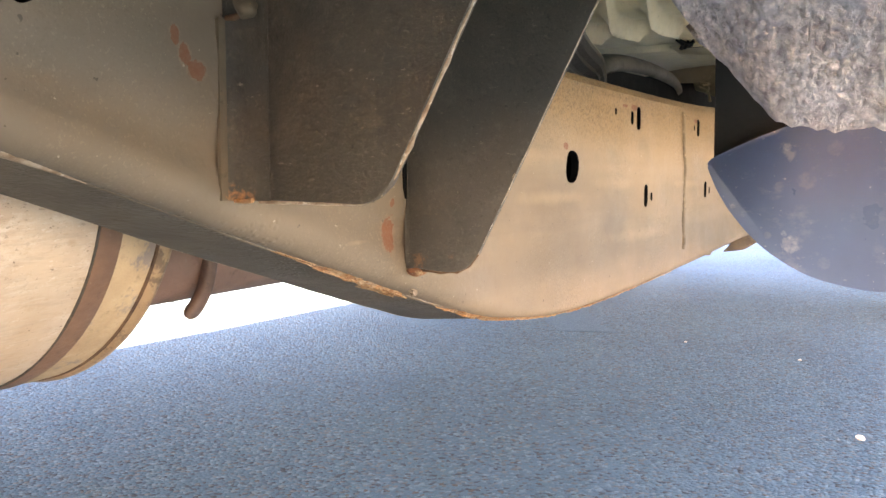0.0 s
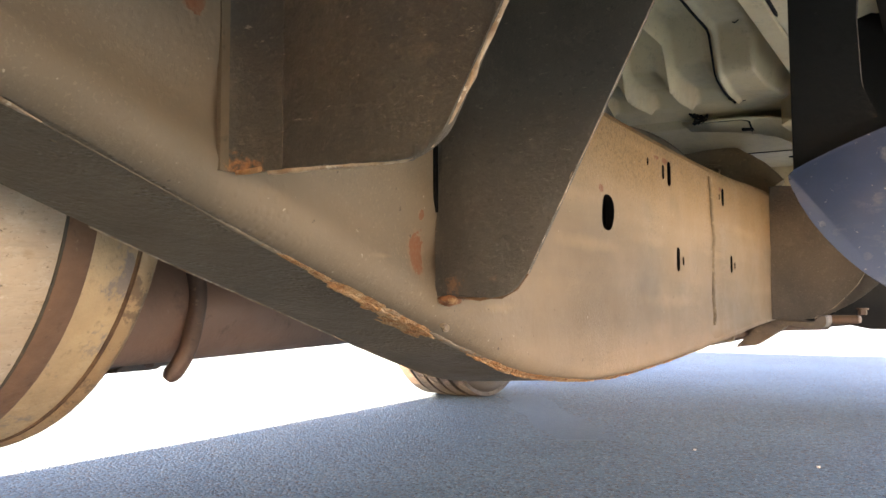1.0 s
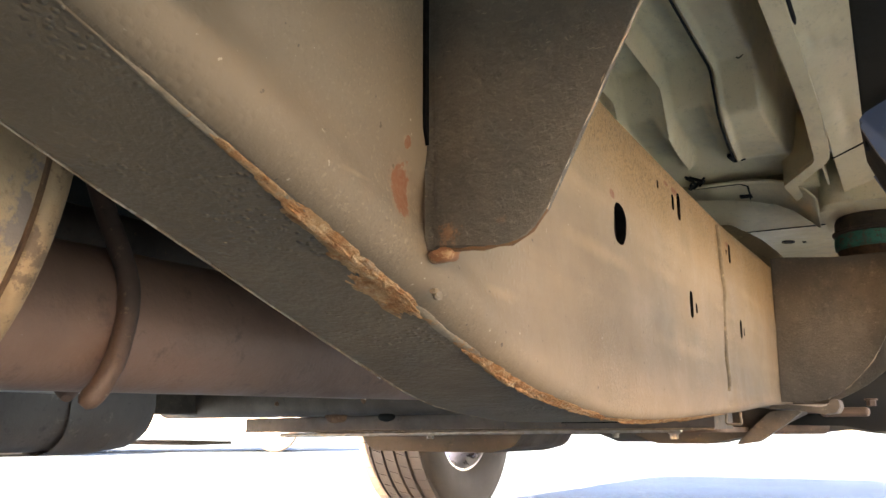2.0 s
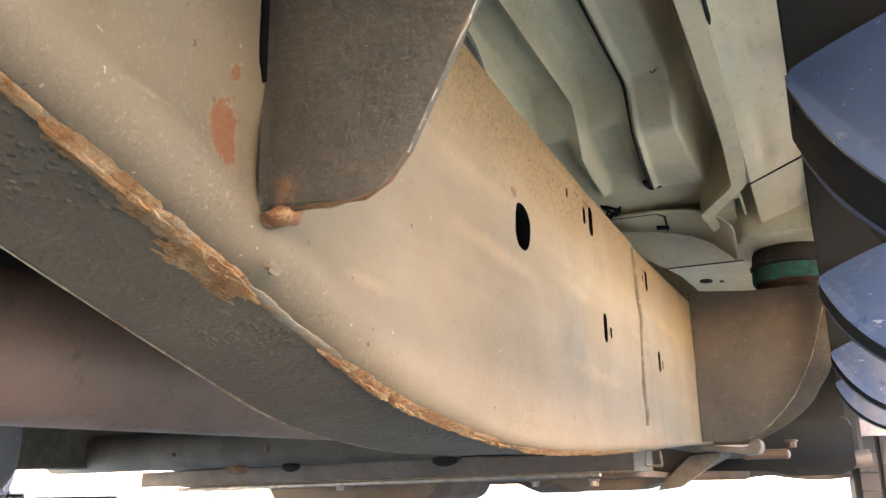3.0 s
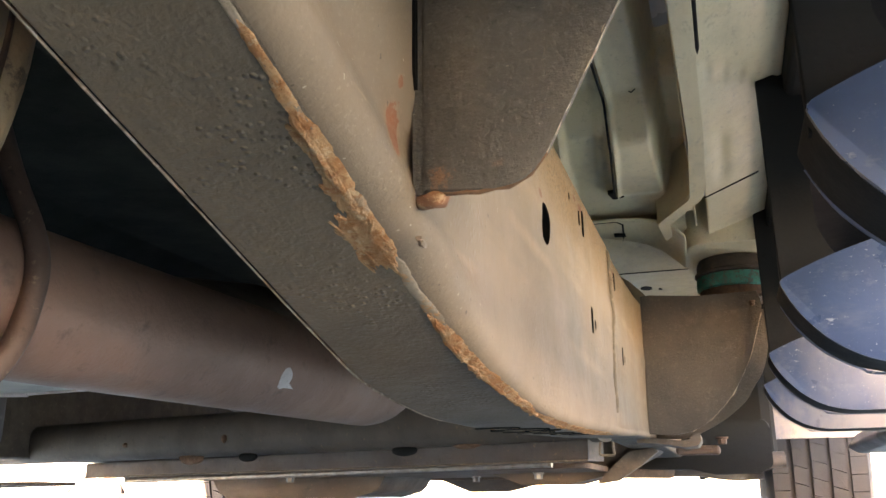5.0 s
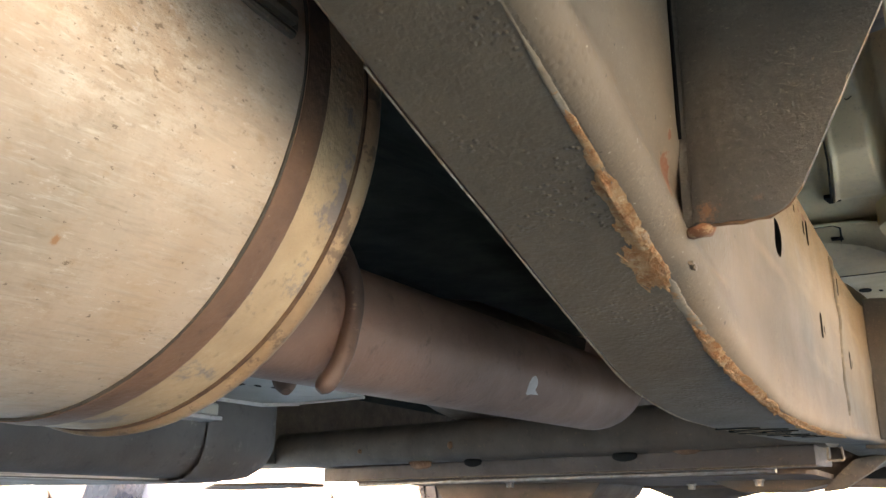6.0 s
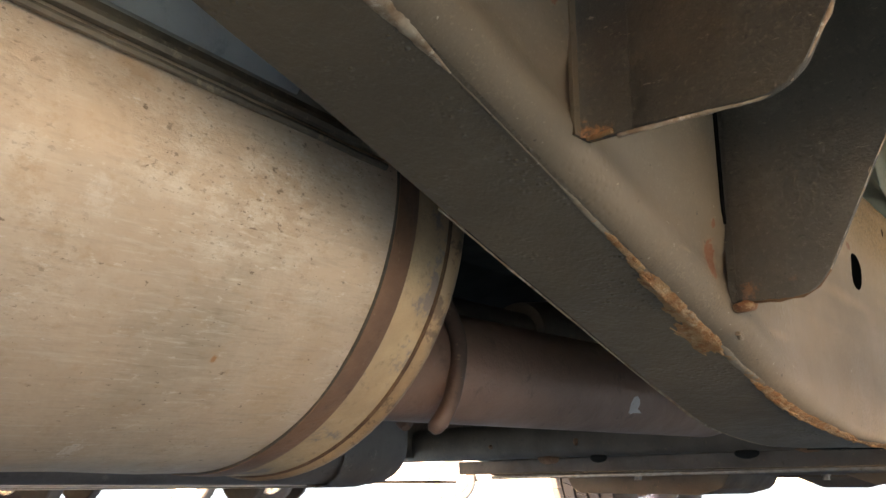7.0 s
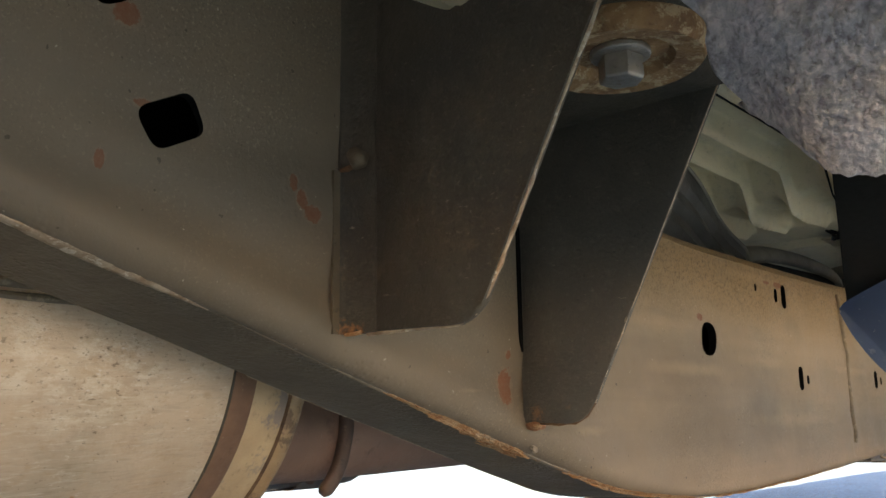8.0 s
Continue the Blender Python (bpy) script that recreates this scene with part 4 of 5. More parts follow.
prof = [(-0.78, 0.06), (-0.76, 0.11), (-0.74, 0.131)] + [(-0.72 + 0.02 * k, 0.133) for k in range(34)] + [(-0.047, 0.133), (-0.03, 0.131)]
muffler = around(0, 0, prof, M_muffler, "muffler", truck, "large stained tan muffler with brown band", wob=0.0010)
around(0, 0, [(-0.048, 0.1325), (-0.0475, 0.1342), (-0.034, 0.1347), (-0.0325, 0.1342), (-0.032, 0.131)], M_band, "band", muffler, "brown rusted band")
around(0, 0, [(-0.0487, 0.1325), (-0.0484, 0.1337), (-0.0472, 0.1340), (-0.0468, 0.1325)], M_dark_cap, "band_edge", muffler, "dark edge line of the band")
around(0, 0, [(-0.033, 0.131), (-0.0325, 0.1337), (-0.018, 0.1343), (-0.006, 0.1340), (-0.0045, 0.1318)], M_collar, "end_collar", muffler, "tan stained collar")
around(0, 0, [(-0.0052, 0.131), (-0.0045, 0.1335), (-0.002, 0.1360), (0.001, 0.1368), (0.0045, 0.1360), (0.0068, 0.1330), (0.0060, 0.128), (0.010, 0.10), (0.018, 0.07), (0.022, 0.03)], M_cap, "end_cap", muffler, "rolled tan end cap with rusty crease")
around(0, 0, [(-0.0070, 0.1336), (-0.0062, 0.1349), (-0.0048, 0.1350), (-0.0040, 0.1336)], M_crease, "crimp", muffler, "rusty crimp line")
# upper half shell with its lapped flange
around(0, 0, [(-0.74, 0.132), (-0.72, 0.1345), (-0.056, 0.1345), (-0.053, 0.1325)], M_shell, "flange", muffler, "brown stained side flange", radians(2), radians(6.0))
around(0, 0, [(-0.74, 0.132), (-0.72, 0.1340), (-0.060, 0.1340), (-0.057, 0.1325)], M_shield, "upper_shell", muffler, "light grey upper shell", radians(6.0), radians(174))
for s in (1, -1):
    path = [end + axis * (-0.73 + 0.01 * k) + side * s * (0.1350 + 0.0006 * noise.noise((k * 0.3, s, 0))) + upw * 0.0075 for k in range(68)]
    part("seam", tube(bmesh.new(), path, 0.0028, 8, True, 0.0003), M_shell, muffler, "rolled brown side seam", True)
    path = [p - upw * 0.0062 for p in path]
    part("seam", tube(bmesh.new(), path, 0.0018, 8, True, 0.0003), M_shell, muffler, "rolled brown side seam", True)

path = arc_path([(-0.5032, 0.335, 0.348), (-0.5047, 0.667, 0.354), (-0.5064, 1.01, 0.3605), (-0.515, 1.10, 0.56)], 0.09, 12)
pipe = part("exhaust_pipe", tube(bmesh.new(), path, 0.0388, 48), M_pipe, truck, "rusty brown exhaust pipe", True)
path = spline([(-0.510, 0.432, 0.49), (-0.482, 0.441, 0.410), (-0.4635, 0.4460, 0.365), (-0.4640, 0.4440, 0.333), (-0.4685, 0.4390, 0.314), (-0.4740, 0.4325, 0.3030)])
part("hanger_rod", tube(bmesh.new(), path, [0.0056] * (len(path) - 3) + [0.0054, 0.0046, 0.0026], 14), M_rod, pipe, "bent rusty hanger rod", True)
path = spline([(-0.540, 0.474, 0.350), (-0.529, 0.467, 0.324), (-0.5205, 0.4605, 0.3085)], 5)
part("hanger_rod", tube(bmesh.new(), path, [0.012 - 0.0006 * k for k in range(len(path) - 2)] + [0.0056, 0.0030], 14), M_rod, pipe, "bent rusty hanger rod", True)
bm = bmesh.new()
blob = [(0.702 + 0.008 * math.cos(a) * (1 + 0.25 * noise.noise((math.cos(a) * 2, math.sin(a) * 2, 4.0))) + (0.012 if 5.2 < a < 5.6 else 0), -0.46 + 0.22 * math.sin(a) * (1 + 0.3 * noise.noise((math.cos(a) * 2, math.sin(a) * 2, 9.0)))) for a in (2 * math.pi * k / 28 for k in range(28))]
vs = [bm.verts.new((-0.505 + 0.0394 * math.cos(q), y, 0.3545 + 0.0394 * math.sin(q))) for y, q in blob]
hub = bm.verts.new((-0.505 + 0.0397 * math.cos(-0.46), 0.702, 0.3545 + 0.0397 * math.sin(-0.46)))
for k in range(28):
    bm.faces.new((vs[k], vs[(k + 1) % 28], hub))
part("paint_splash", bm, M_white, pipe, "pale splash of paint")

# ---- the truck: running board ----
P_side = [tuple(p[:2]) for p in spline([(-0.1250, 0.4040, 0), (-0.1265, 0.4095, 0), (-0.1225, 0.4135, 0), (-0.101, 0.4232, 0), (-0.077, 0.4320, 0), (-0.043, 0.4425, 0)], 5)]
P_side += [(0.11, 0.405), (0.11, 0.3425)] + [tuple(p[:2]) for p in spline([(-0.030, 0.3425, 0), (-0.047, 0.3433, 0), (-0.070, 0.3485, 0), (-0.088, 0.3580, 0), (-0.101, 0.3685, 0), (-0.1135, 0.3830, 0), (-0.1215, 0.3960, 0)], 4)]
ARM = rounded([(-0.1255, 0.402), (-0.127, 0.60), (-0.088, 0.60), (-0.0955, 0.485), (-0.094, 0.452), (-0.087, 0.436), (-0.074, 0.420), (-0.070, 0.40)], (0, 0, 0, 0.05, 0.03, 0.02, 0, 0), 8)
board = part("running_board", plate(bmesh.new(), rounded([(0.075, 0.345), (0.10, 0.332), (0.235, 0.332), (0.26, 0.352), (0.25, 0.375), (0.10, 0.375)], [0.01] * 6, 4), "xz", (0.46, 2.25), 0.003), M_tank, truck, "black running board under the door sill", True)
for y in (0.5, 0.833, 1.22, 1.55):
    out = 0.0165 * (y - 0.5)
    arm = part("bracket", plate(bmesh.new(), [(a + out, b) for a, b in P_side], "xz", (y, y + 0.004), 0.0012), M_plate, board, "dusty grey bracket plate with dried splashes", True, 30)
    bm = bmesh.new()
    skin = [(a + out, b) for a, b in P_side]
    inner = [(out + a * 0.985 - 0.0003, b + (0.3955 - b) * 0.04) for a, b in P_side]
    rings = [[(a, yy, b) for a, b in o] for yy, o in ((y + 0.003, skin), (y + 0.055, skin), (y + 0.055, inner), (y + 0.003, inner))]
    loft(bm, rings + [rings[0]], True, False)
    bmesh.ops.remove_doubles(bm, verts=bm.verts, dist=1e-6)
    part("flange", bm, M_black, arm, "black bracket flange", True, 30)
    bm = plate(bmesh.new(), [(a + out, b) for a, b in ARM], "xz", (y + 0.010, y + 0.018), 0.001)
    part("support", bm, M_black, arm, "matt black support strap")
    bm = tube(bmesh.new(), spline([(out + a, y + 0.056, b - 0.0003) for a, b in ((-0.1235, 0.402), (-0.1135, 0.3830), (-0.101, 0.3685), (-0.088, 0.3580), (-0.070, 0.3485), (-0.047, 0.3433), (0.10, 0.3422))], 4), 0.0012, 6)
    part("lip", bm, M_plate, arm, "thin grey lip", True)

# ---- the truck: underbody ----


def floor_height(x, y):
    """The pressed cab floor: ribs that run fore and aft, drift inboard, and step down ahead of the seat."""
    u = x + 0.092 * max(0.0, y - 0.93)
    step = smooth(0.0, 0.034, y - 0.894 - 0.3 * (-0.251 - u))
    z = 0.620 - 0.041 * step + 0.010 * smooth(0.97, 1.10, y)
    fade = 1 - smooth(1.085, 1.125, y)
    for c in (-0.3015, -0.3510, -0.4010):
        z -= 0.0135 * hump(u, c, 0.0036) * fade
        z += 0.0105 * smooth(c + 0.002, c + 0.008, u) * (1 - smooth(c + 0.034, c + 0.046, u)) * fade
    z += 0.007 * hump(u, -0.2570, 0.0040) * fade
    z -= 0.0075 * smooth(-0.2535, -0.2515, u) * fade
    z -= 0.005 * hump(u, -0.2482, 0.0026) * fade
    z += 0.060 * smooth(-0.216, -0.199, x) * (1 - smooth(1.085, 1.135, y - 0.25 * (x + 0.2)))
    if x > -0.1835:
        z = 0.569
    return z + 0.0012 * noise.noise((x * 9, y * 9, 0))


xs = [-0.46 + 0.0016 * k for k in range(174)]
ys = [0.30 + 0.0045 * k for k in range(201)]
bm = bmesh.new()
grid = [[bm.verts.new((x, y, floor_height(x, y))) for x in xs] for y in ys]
for a, b in zip(grid, grid[1:]):
    for i in range(len(xs) - 1):
        bm.faces.new((a[i], a[i + 1], b[i + 1], b[i]))
floor = part("floor_panel", bm, M_floor, truck, "olive grey pressed steel cab floor with ribs", True, 60)
floor.modifiers.new("thickness", "SOLIDIFY").thickness = -0.002


def seam_at(y, u=-0.2522):
    x = u - 0.092 * max(0.0, y - 0.93)
    return (x, y, floor_height(x + 0.0020, y) - 0.0002)


bm = tube(bmesh.new(), [seam_at(0.40 + 0.01 * k) for k in range(70)], [0.0013 + 0.0005 * noise.noise((k * 0.2, 3, 0)) for k in range(70)], 6)
part("panel_gap", bm, M_black, floor, "dark open seam between the pressings", True)
bm = plate(bmesh.new(), rounded([(-0.276, 1.092), (-0.262, 1.094), (-0.258, 1.112), (-0.272, 1.118)], [0.003] * 4, 3), "xy", (0.5855, 0.5895))
part("slot", bm, M_black, floor, "dark square hole at the end of the seam")
# sill: a folded edge that ends in a hooked corner
SILL_OUT = [(-0.168, 0.45), (-0.167, 0.735), (-0.166, 0.894), (-0.1685, 1.030), (-0.171, 1.063), (-0.175, 1.076), (-0.212, 1.155), (-0.212, 1.243)]
SILL_IN = [(-0.219, 1.246), (-0.226, 1.158), (-0.225, 1.148), (-0.187, 1.072), (-0.184, 1.058), (-0.180, 0.907), (-0.181, 0.743), (-0.184, 0.45)]
bm = plate(bmesh.new(), SILL_OUT + SILL_IN, "xy", (0.5595, 0.5640), 0.0008)
fold = part("sill_flange", bm, M_floor, floor, "olive grey folded sill flange")
bm = bmesh.new()
loft(bm, [[(x, y, 0.5635), (x + 0.0022, y, 0.5635), (x + 0.0022, y, 0.628), (x, y, 0.628)] for x, y in SILL_IN[::-1]])
part("fold", bm, M_floor, fold, "upright inner wall of the sill", True, 30)
bm = bmesh.new()
rows = []
for j in range(60):
    y = 0.45 + 0.0165 * j
    rows.append([(-0.1685 + 0.0017 * k, y, 0.5665 + 0.00060 * k + 0.0035 * hump(-0.1685 + 0.0017 * k, -0.150, 0.007) * smooth(0.90, 0.96, y) * (1 - smooth(1.04, 1.075, y)) - 0.004 * (1 - smooth(-0.004, 0.004, y - 0.766 - 1.27 * (0.0017 * k)))) for k in range(41)])
loft(bm, rows, False, False)
panel = part("sill_panel", bm, M_floor, floor, "olive grey sill panel", True, 40)
panel.modifiers.new("thickness", "SOLIDIFY").thickness = -0.002
bm = tube(bmesh.new(), [(-0.1655, 0.60 + 0.01 * k, 0.5640) for k in range(15)], [0.0017 + 0.0008 * noise.noise((k * 0.9, 1, 0)) for k in range(14)] + [0.0006], 6)
part("slot", bm, M_black, floor, "dark ragged gap beside the sill flange", True)
bm = tube(bmesh.new(), spline([(-0.2215, 0.884, 0.6115), (-0.2255, 0.889, 0.6113), (-0.2275, 0.887, 0.6115)], 4), 0.0006, 6)
part("scratch", bm, M_black, floor, "short dark scratch")
bm = tube(bmesh.new(), [(-0.170, 1.085, 0.5660), (-0.145, 1.080, 0.5745), (-0.112, 1.074, 0.5860)], 0.0012, 6)
part("panel_gap", bm, M_black, floor, "dark panel joint")
# lapped panel ahead of the floor; its lower edge hangs free and turns down outboard
rows = [[(-0.350, y0, 0.5800), (-0.300, y0, 0.5795), (-0.272, y0, 0.5790), (-0.245, y0, 0.5770), (-0.225, y0, 0.5720), (-0.205, y0, 0.5600), (-0.196, y0, 0.5500)] for y0 in (1.172, 1.185, 1.20)]
rows.append([(-0.350, 1.220, 0.5775), (-0.300, 1.226, 0.5735), (-0.269, 1.238, 0.5705), (-0.245, 1.245, 0.5650), (-0.226, 1.251, 0.5560), (-0.209, 1.262, 0.5430), (-0.200, 1.272, 0.5360)])
bm = loft(bmesh.new(), rows, False, False)
lap = part("floor_patch", bm, M_floor, floor, "olive grey lapped panel under the floor", True, 60)
lap.modifiers.new("thickness", "SOLIDIFY").thickness = 0.0022
bm = tube(bmesh.new(), [(-0.340, 1.182, 0.5783), (-0.319, 1.179, 0.5778), (-0.277, 1.178, 0.5774), (-0.270, 1.190, 0.5766), (-0.2725, 1.222, 0.5718), (-0.275, 1.238, 0.5697)], [0.0006, 0.0011, 0.0013, 0.0013, 0.0011, 0.0008], 6)
part("panel_gap", bm, M_black, lap, "dark gap round the lapped panel", True)
# body cross sill ahead of the floor, with its punched holes
bm = bmesh.new()
plate(bm, rounded([(1.19, 0.604), (1.225, 0.5815), (1.46, 0.5800), (2.10, 0.6483), (2.12, 0.653), (2.12, 0.67), (1.19, 0.67)], (0.01, 0.01, 0.004, 0.002, 0.002, 0, 0), 4), "yz", (-0.60, -0.195), 0.002)
sill = part("cross_sill", bm, M_floor, truck, "pale olive body cross sill with punched holes", True, 30)
part("toe_board", box(bmesh.new(), (-1.30, 2.121, 0.55), (0.09, 2.129, 0.675), 0.001), M_floor, sill, "olive grey toe board")
bm = tube(bmesh.new(), [(-0.365, 1.461, 0.5795), (-0.28, 1.461, 0.5795), (-0.198, 1.461, 0.5795)], 0.0009, 6)
part("panel_gap", bm, M_black, sill, "dark crease line across the sill", True)
for x, y, w, h in ((-0.282, 1.673, 0.0100, 0.026), (-0.2595, 1.700, 0.0032, 0.008)):
    bm = plate(bmesh.new(), [(x + w * math.cos(a), y + h * math.sin(a)) for a in (2 * math.pi * k / 24 for k in range(24))], "xy", (-0.0016, 0.001))
    for v in bm.verts:
        v.co.z += 0.580 + (v.co.y - 1.46) * 0.1067
    part("hole", bm, M_black, sill, "dark punched hole")
bm = plate(bmesh.new(), [(-0.284, 1.215), (-0.270, 1.217), (-0.270, 1.226), (-0.284, 1.224)], "xy", (0.5705, 0.5745))
part("slot", bm, M_black, lap, "dark slot")
bm = plate(bmesh.new(), rounded([(-0.200, 1.235), (-0.075, 1.235), (-0.075, 1.43), (-0.200, 1.43)], [0.04] * 4), "xy", (0.5545, 0.62), 0.008)
part("mount_pedestal", bm, M_floor, sill, "olive grey body mount pedestal", True, 30)
# drain grommet and scraps beside the rail
bm = bmesh.new()
for k in range(9):
    a = 0.7 * k
    tube(bm, [(-0.322 + 0.010 * math.cos(a), 1.150 + 0.014 * math.sin(a * 1.3), 0.582), (-0.322 + 0.012 * math.cos(a + 2), 1.150 + 0.016 * math.sin(a + 1), 0.574)], 0.0015, 5)
part("frayed_grommet", bm, M_black, floor, "frayed black grommet")
# covers inboard of the rail, seen over its top edge: a fluted flap with a beaded free edge, and a lower one ahead of it


def flap_x(y):
    return -0.333 - 0.034 * smooth(0.72, 0.98, y)


EDGE = [(0.42, 0.602), (0.70, 0.598), (0.78, 0.585), (0.82, 0.574), (0.855, 0.561), (0.90, 0.551), (0.945, 0.544), (0.962, 0.538), (0.972, 0.520), (0.976, 0.485)]
top = spline([(0, y, z) for y, z in EDGE], 6)
rings = []
for p in top:
    x = flap_x(p.y)
    rings.append([(x - 0.004 * math.sin(j * 1.9) * smooth(0, 5, j), p.y - 0.0006 * j * j, p.z - (p.z - 0.480) * j / 16) for j in range(17)])
bm = loft(bmesh.new(), rings, False, False)
flap = part("line_cover", bm, M_flap, truck, "dark grey fluted cover beside the rail", True)
flap.modifiers.new("thickness", "SOLIDIFY").thickness = 0.002
bm = tube(bmesh.new(), [(flap_x(p.y) + 0.0015, p.y, p.z) for p in top], 0.0022, 8)
part("bead", bm, M_cover, flap, "rolled free edge", True)
rings = []
for p in spline([(0, y, z) for y, z in ((0.955, 0.530), (0.985, 0.543), (1.04, 0.553), (1.12, 0.5585), (1.20, 0.5585), (1.27, 0.5540), (1.295, 0.545))], 5):
    rings.append([(-0.388, p.y, p.z + 0.004), (-0.380, p.y, p.z + 0.003), (-0.372, p.y, p.z), (-0.367, p.y, p.z - 0.006), (-0.366, p.y, p.z - 0.014), (-0.372, p.y, p.z - 0.019)])
bm = loft(bmesh.new(), rings, False, False)
cover = part("line_cover", bm, M_cover, truck, "grey rounded cover beside the rail", True, 60)
cover.modifiers.new("thickness", "SOLIDIFY").thickness = 0.002
# added black sheet that paints the shade below and behind the covers
bm = plate(bmesh.new(), rounded([(0.95, 0.46), (1.72, 0.46), (1.72, 0.585), (1.30, 0.545), (0.95, 0.535)], (0.01, 0.01, 0.02, 0.05, 0.01), 4), "yz", (-0.384, -0.381))
part("shade_panel", bm, M_black, truck, "black sheet added for the shade behind the covers")
path = spline([(-0.420, 1.47, 0.584), (-0.385, 1.44, 0.575), (-0.352, 1.42, 0.564), (-0.322, 1.41, 0.548), (-0.296, 1.405, 0.531), (-0.276, 1.405, 0.512)], 5)
bm = tube(bmesh.new(), path, [0.031 - 0.0004 * k + 0.002 * noise.noise((k * 0.4, 2, 0)) for k in range(len(path))], 24)
part("air_duct", bm, M_duct, truck, "dusty tan moulded duct over the rail", True)
bm = bmesh.new()
for k in range(3):
    tube(bm, spline([(-0.338 - 0.006 * k, 1.345, 0.520 + 0.012 * k), (-0.344, 1.352 + 0.004 * k, 0.536 + 0.006 * k), (-0.358 - 0.004 * k, 1.36, 0.543 + 0.004 * k)], 5), 0.0018, 6)
part("clip", bm, M_duct, truck, "pale wire clip above the rail", True)

# heat shield and gearbox tunnel inboard of the rail
# the tunnel's black puts its deep shade into the colour
bm = plate(bmesh.new(), rounded([(-1.36, 0.47), (-1.20, 0.60), (-1.05, 0.66), (-0.75, 0.66), (-0.62, 0.60), (-0.465, 0.605), (-0.465, 0.628), (-0.60, 0.64), (-0.73, 0.70), (-1.07, 0.70), (-1.22, 0.64), (-1.36, 0.50)], [0.02] * 12, 4), "xz", (0.10, 2.4), 0.002)
part("tunnel", bm, M_under_floor, truck, "floor tunnel blackened to paint in deep shade", True, 30)
bm = tube(bmesh.new(), [(-0.90, 1.15, 0.50), (-0.90, 1.35, 0.49), (-0.90, 1.75, 0.47), (-0.90, 2.1, 0.47), (-0.90, 2.5, 0.48)], [0.055, 0.10, 0.13, 0.15, 0.19], 24)
part("gearbox", bm, M_arm, truck, "dark gearbox housing", True)
bm = tube(bmesh.new(), [(-0.90, -0.9, 0.46), (-0.90, 1.2, 0.50)], 0.04, 24)
part("drive_shaft", bm, M_arm, truck, "dark drive shaft", True)
bm = bmesh.new()
loft(bm, [[end + axis * t + (side * math.cos(q) + upw * math.sin(q)) * (0.156 + 0.001 * math.sin(t * 60)) for q in (radians(20 + 5 * k) for k in range(27))] for t in (-0.80 + 0.02 * j for j in range(42))], False, False)
bm2 = loft(bmesh.new(), [[end + axis * t + side * a + upw * b for a, b in ((0.1362, 0.0142), (0.146, 0.026), (0.158, 0.041), (0.170, 0.056))] for t in (-0.72 + 0.02 * j for j in range(31))], False, False)
skirt = part("shield_skirt", bm2, M_shield, truck, "light grey skirt of the heat shield", True, 60)
skirt.modifiers.new("thickness", "SOLIDIFY").thickness = 0.0012
heat = part("heat_shield", bm, M_shield, truck, "thin grey heat shield above the muffler", True, 60)
heat.modifiers.new("thickness", "SOLIDIFY").thickness = 0.0015

# fuel tank
tank = part("fuel_tank", box(bmesh.new(), (-1.38, -0.45, 0.2710), (-0.862, 0.878, 0.44), 0.048, 6), M_tank, truck, "dusty black plastic fuel tank with strap", True, 60)
bm = box(bmesh.new(), (-1.33, -0.42, 0.2672), (-0.918, 0.800, 0.2725), 0.002)
part("skid", bm, M_tank, tank, "dark tank skid")
for y in (0.10, 0.755):
    bm = box(bmesh.new(), (-1.384, y, 0.2680), (-0.8595, y + 0.026, 0.444), 0.044, 5)
    part("strap", bm, M_tank, tank, "black tank strap", True, 40)
# white tubes paint the bright ground's reflection along the tank's lower edges
for x, z, y0, y1, r in ((-0.9090, 0.2700, -0.40, 0.70, 0.0013), (-0.9185, 0.2668, -0.40, 0.790, 0.0011), (-0.9130, 0.2686, 0.33, 0.73, 0.0008)):
    part("edge", tube(bmesh.new(), [(x, y0, z), (x - 0.001, (y0 + y1) / 2, z), (x - 0.004, y1, z + 0.0015)], r, 8), M_white, tank, "lower edge line painted bright", True)
bm = box(bmesh.new(), (-0.867, 0.658, 0.3320), (-0.836, 0.728, 0.3450), 0.002)
clip = part("bracket", bm, M_shield, tank, "small grey bracket with pale edge")
part("edge", box(bmesh.new(), (-0.867, 0.645, 0.3275), (-0.834, 0.732, 0.3318), 0.0008), M_white, clip, "pale folded edge")
bm = plate(bmesh.new(), rounded([(-0.87, 0.60), (-0.70, 0.54), (-0.695, 0.790), (-0.79, 0.802), (-0.83, 0.79)], [0.006] * 5, 3), "xy", (0.3505, 0.3525), 0.0005)
sheet = part("shield_sheet", bm, M_shield, tank, "grey shield sheet beside the tank")
part("edge", tube(bmesh.new(), [(-0.835, 0.66, 0.3497), (-0.832, 0.786, 0.3497), (-0.79, 0.800, 0.3497)], 0.0028, 8), M_white, sheet, "bright turned edge", True)
part("edge", tube(bmesh.new(), [(-0.79, 0.800, 0.3497), (-0.697, 0.789, 0.3497)], 0.0016, 8), M_white, sheet, "bright turned edge", True)
for x, y, w in ((-0.742, 0.655, 0.006), (-0.734, 0.672, 0.002), (-0.728, 0.690, 0.003)):
    part("slot", plate(bmesh.new(), [(x - w, y - 0.004), (x + w, y - 0.006), (x + w, y + 0.002), (x - w, y + 0.006)], "xy", (0.3496, 0.3504)), M_black, sheet, "dark slot")

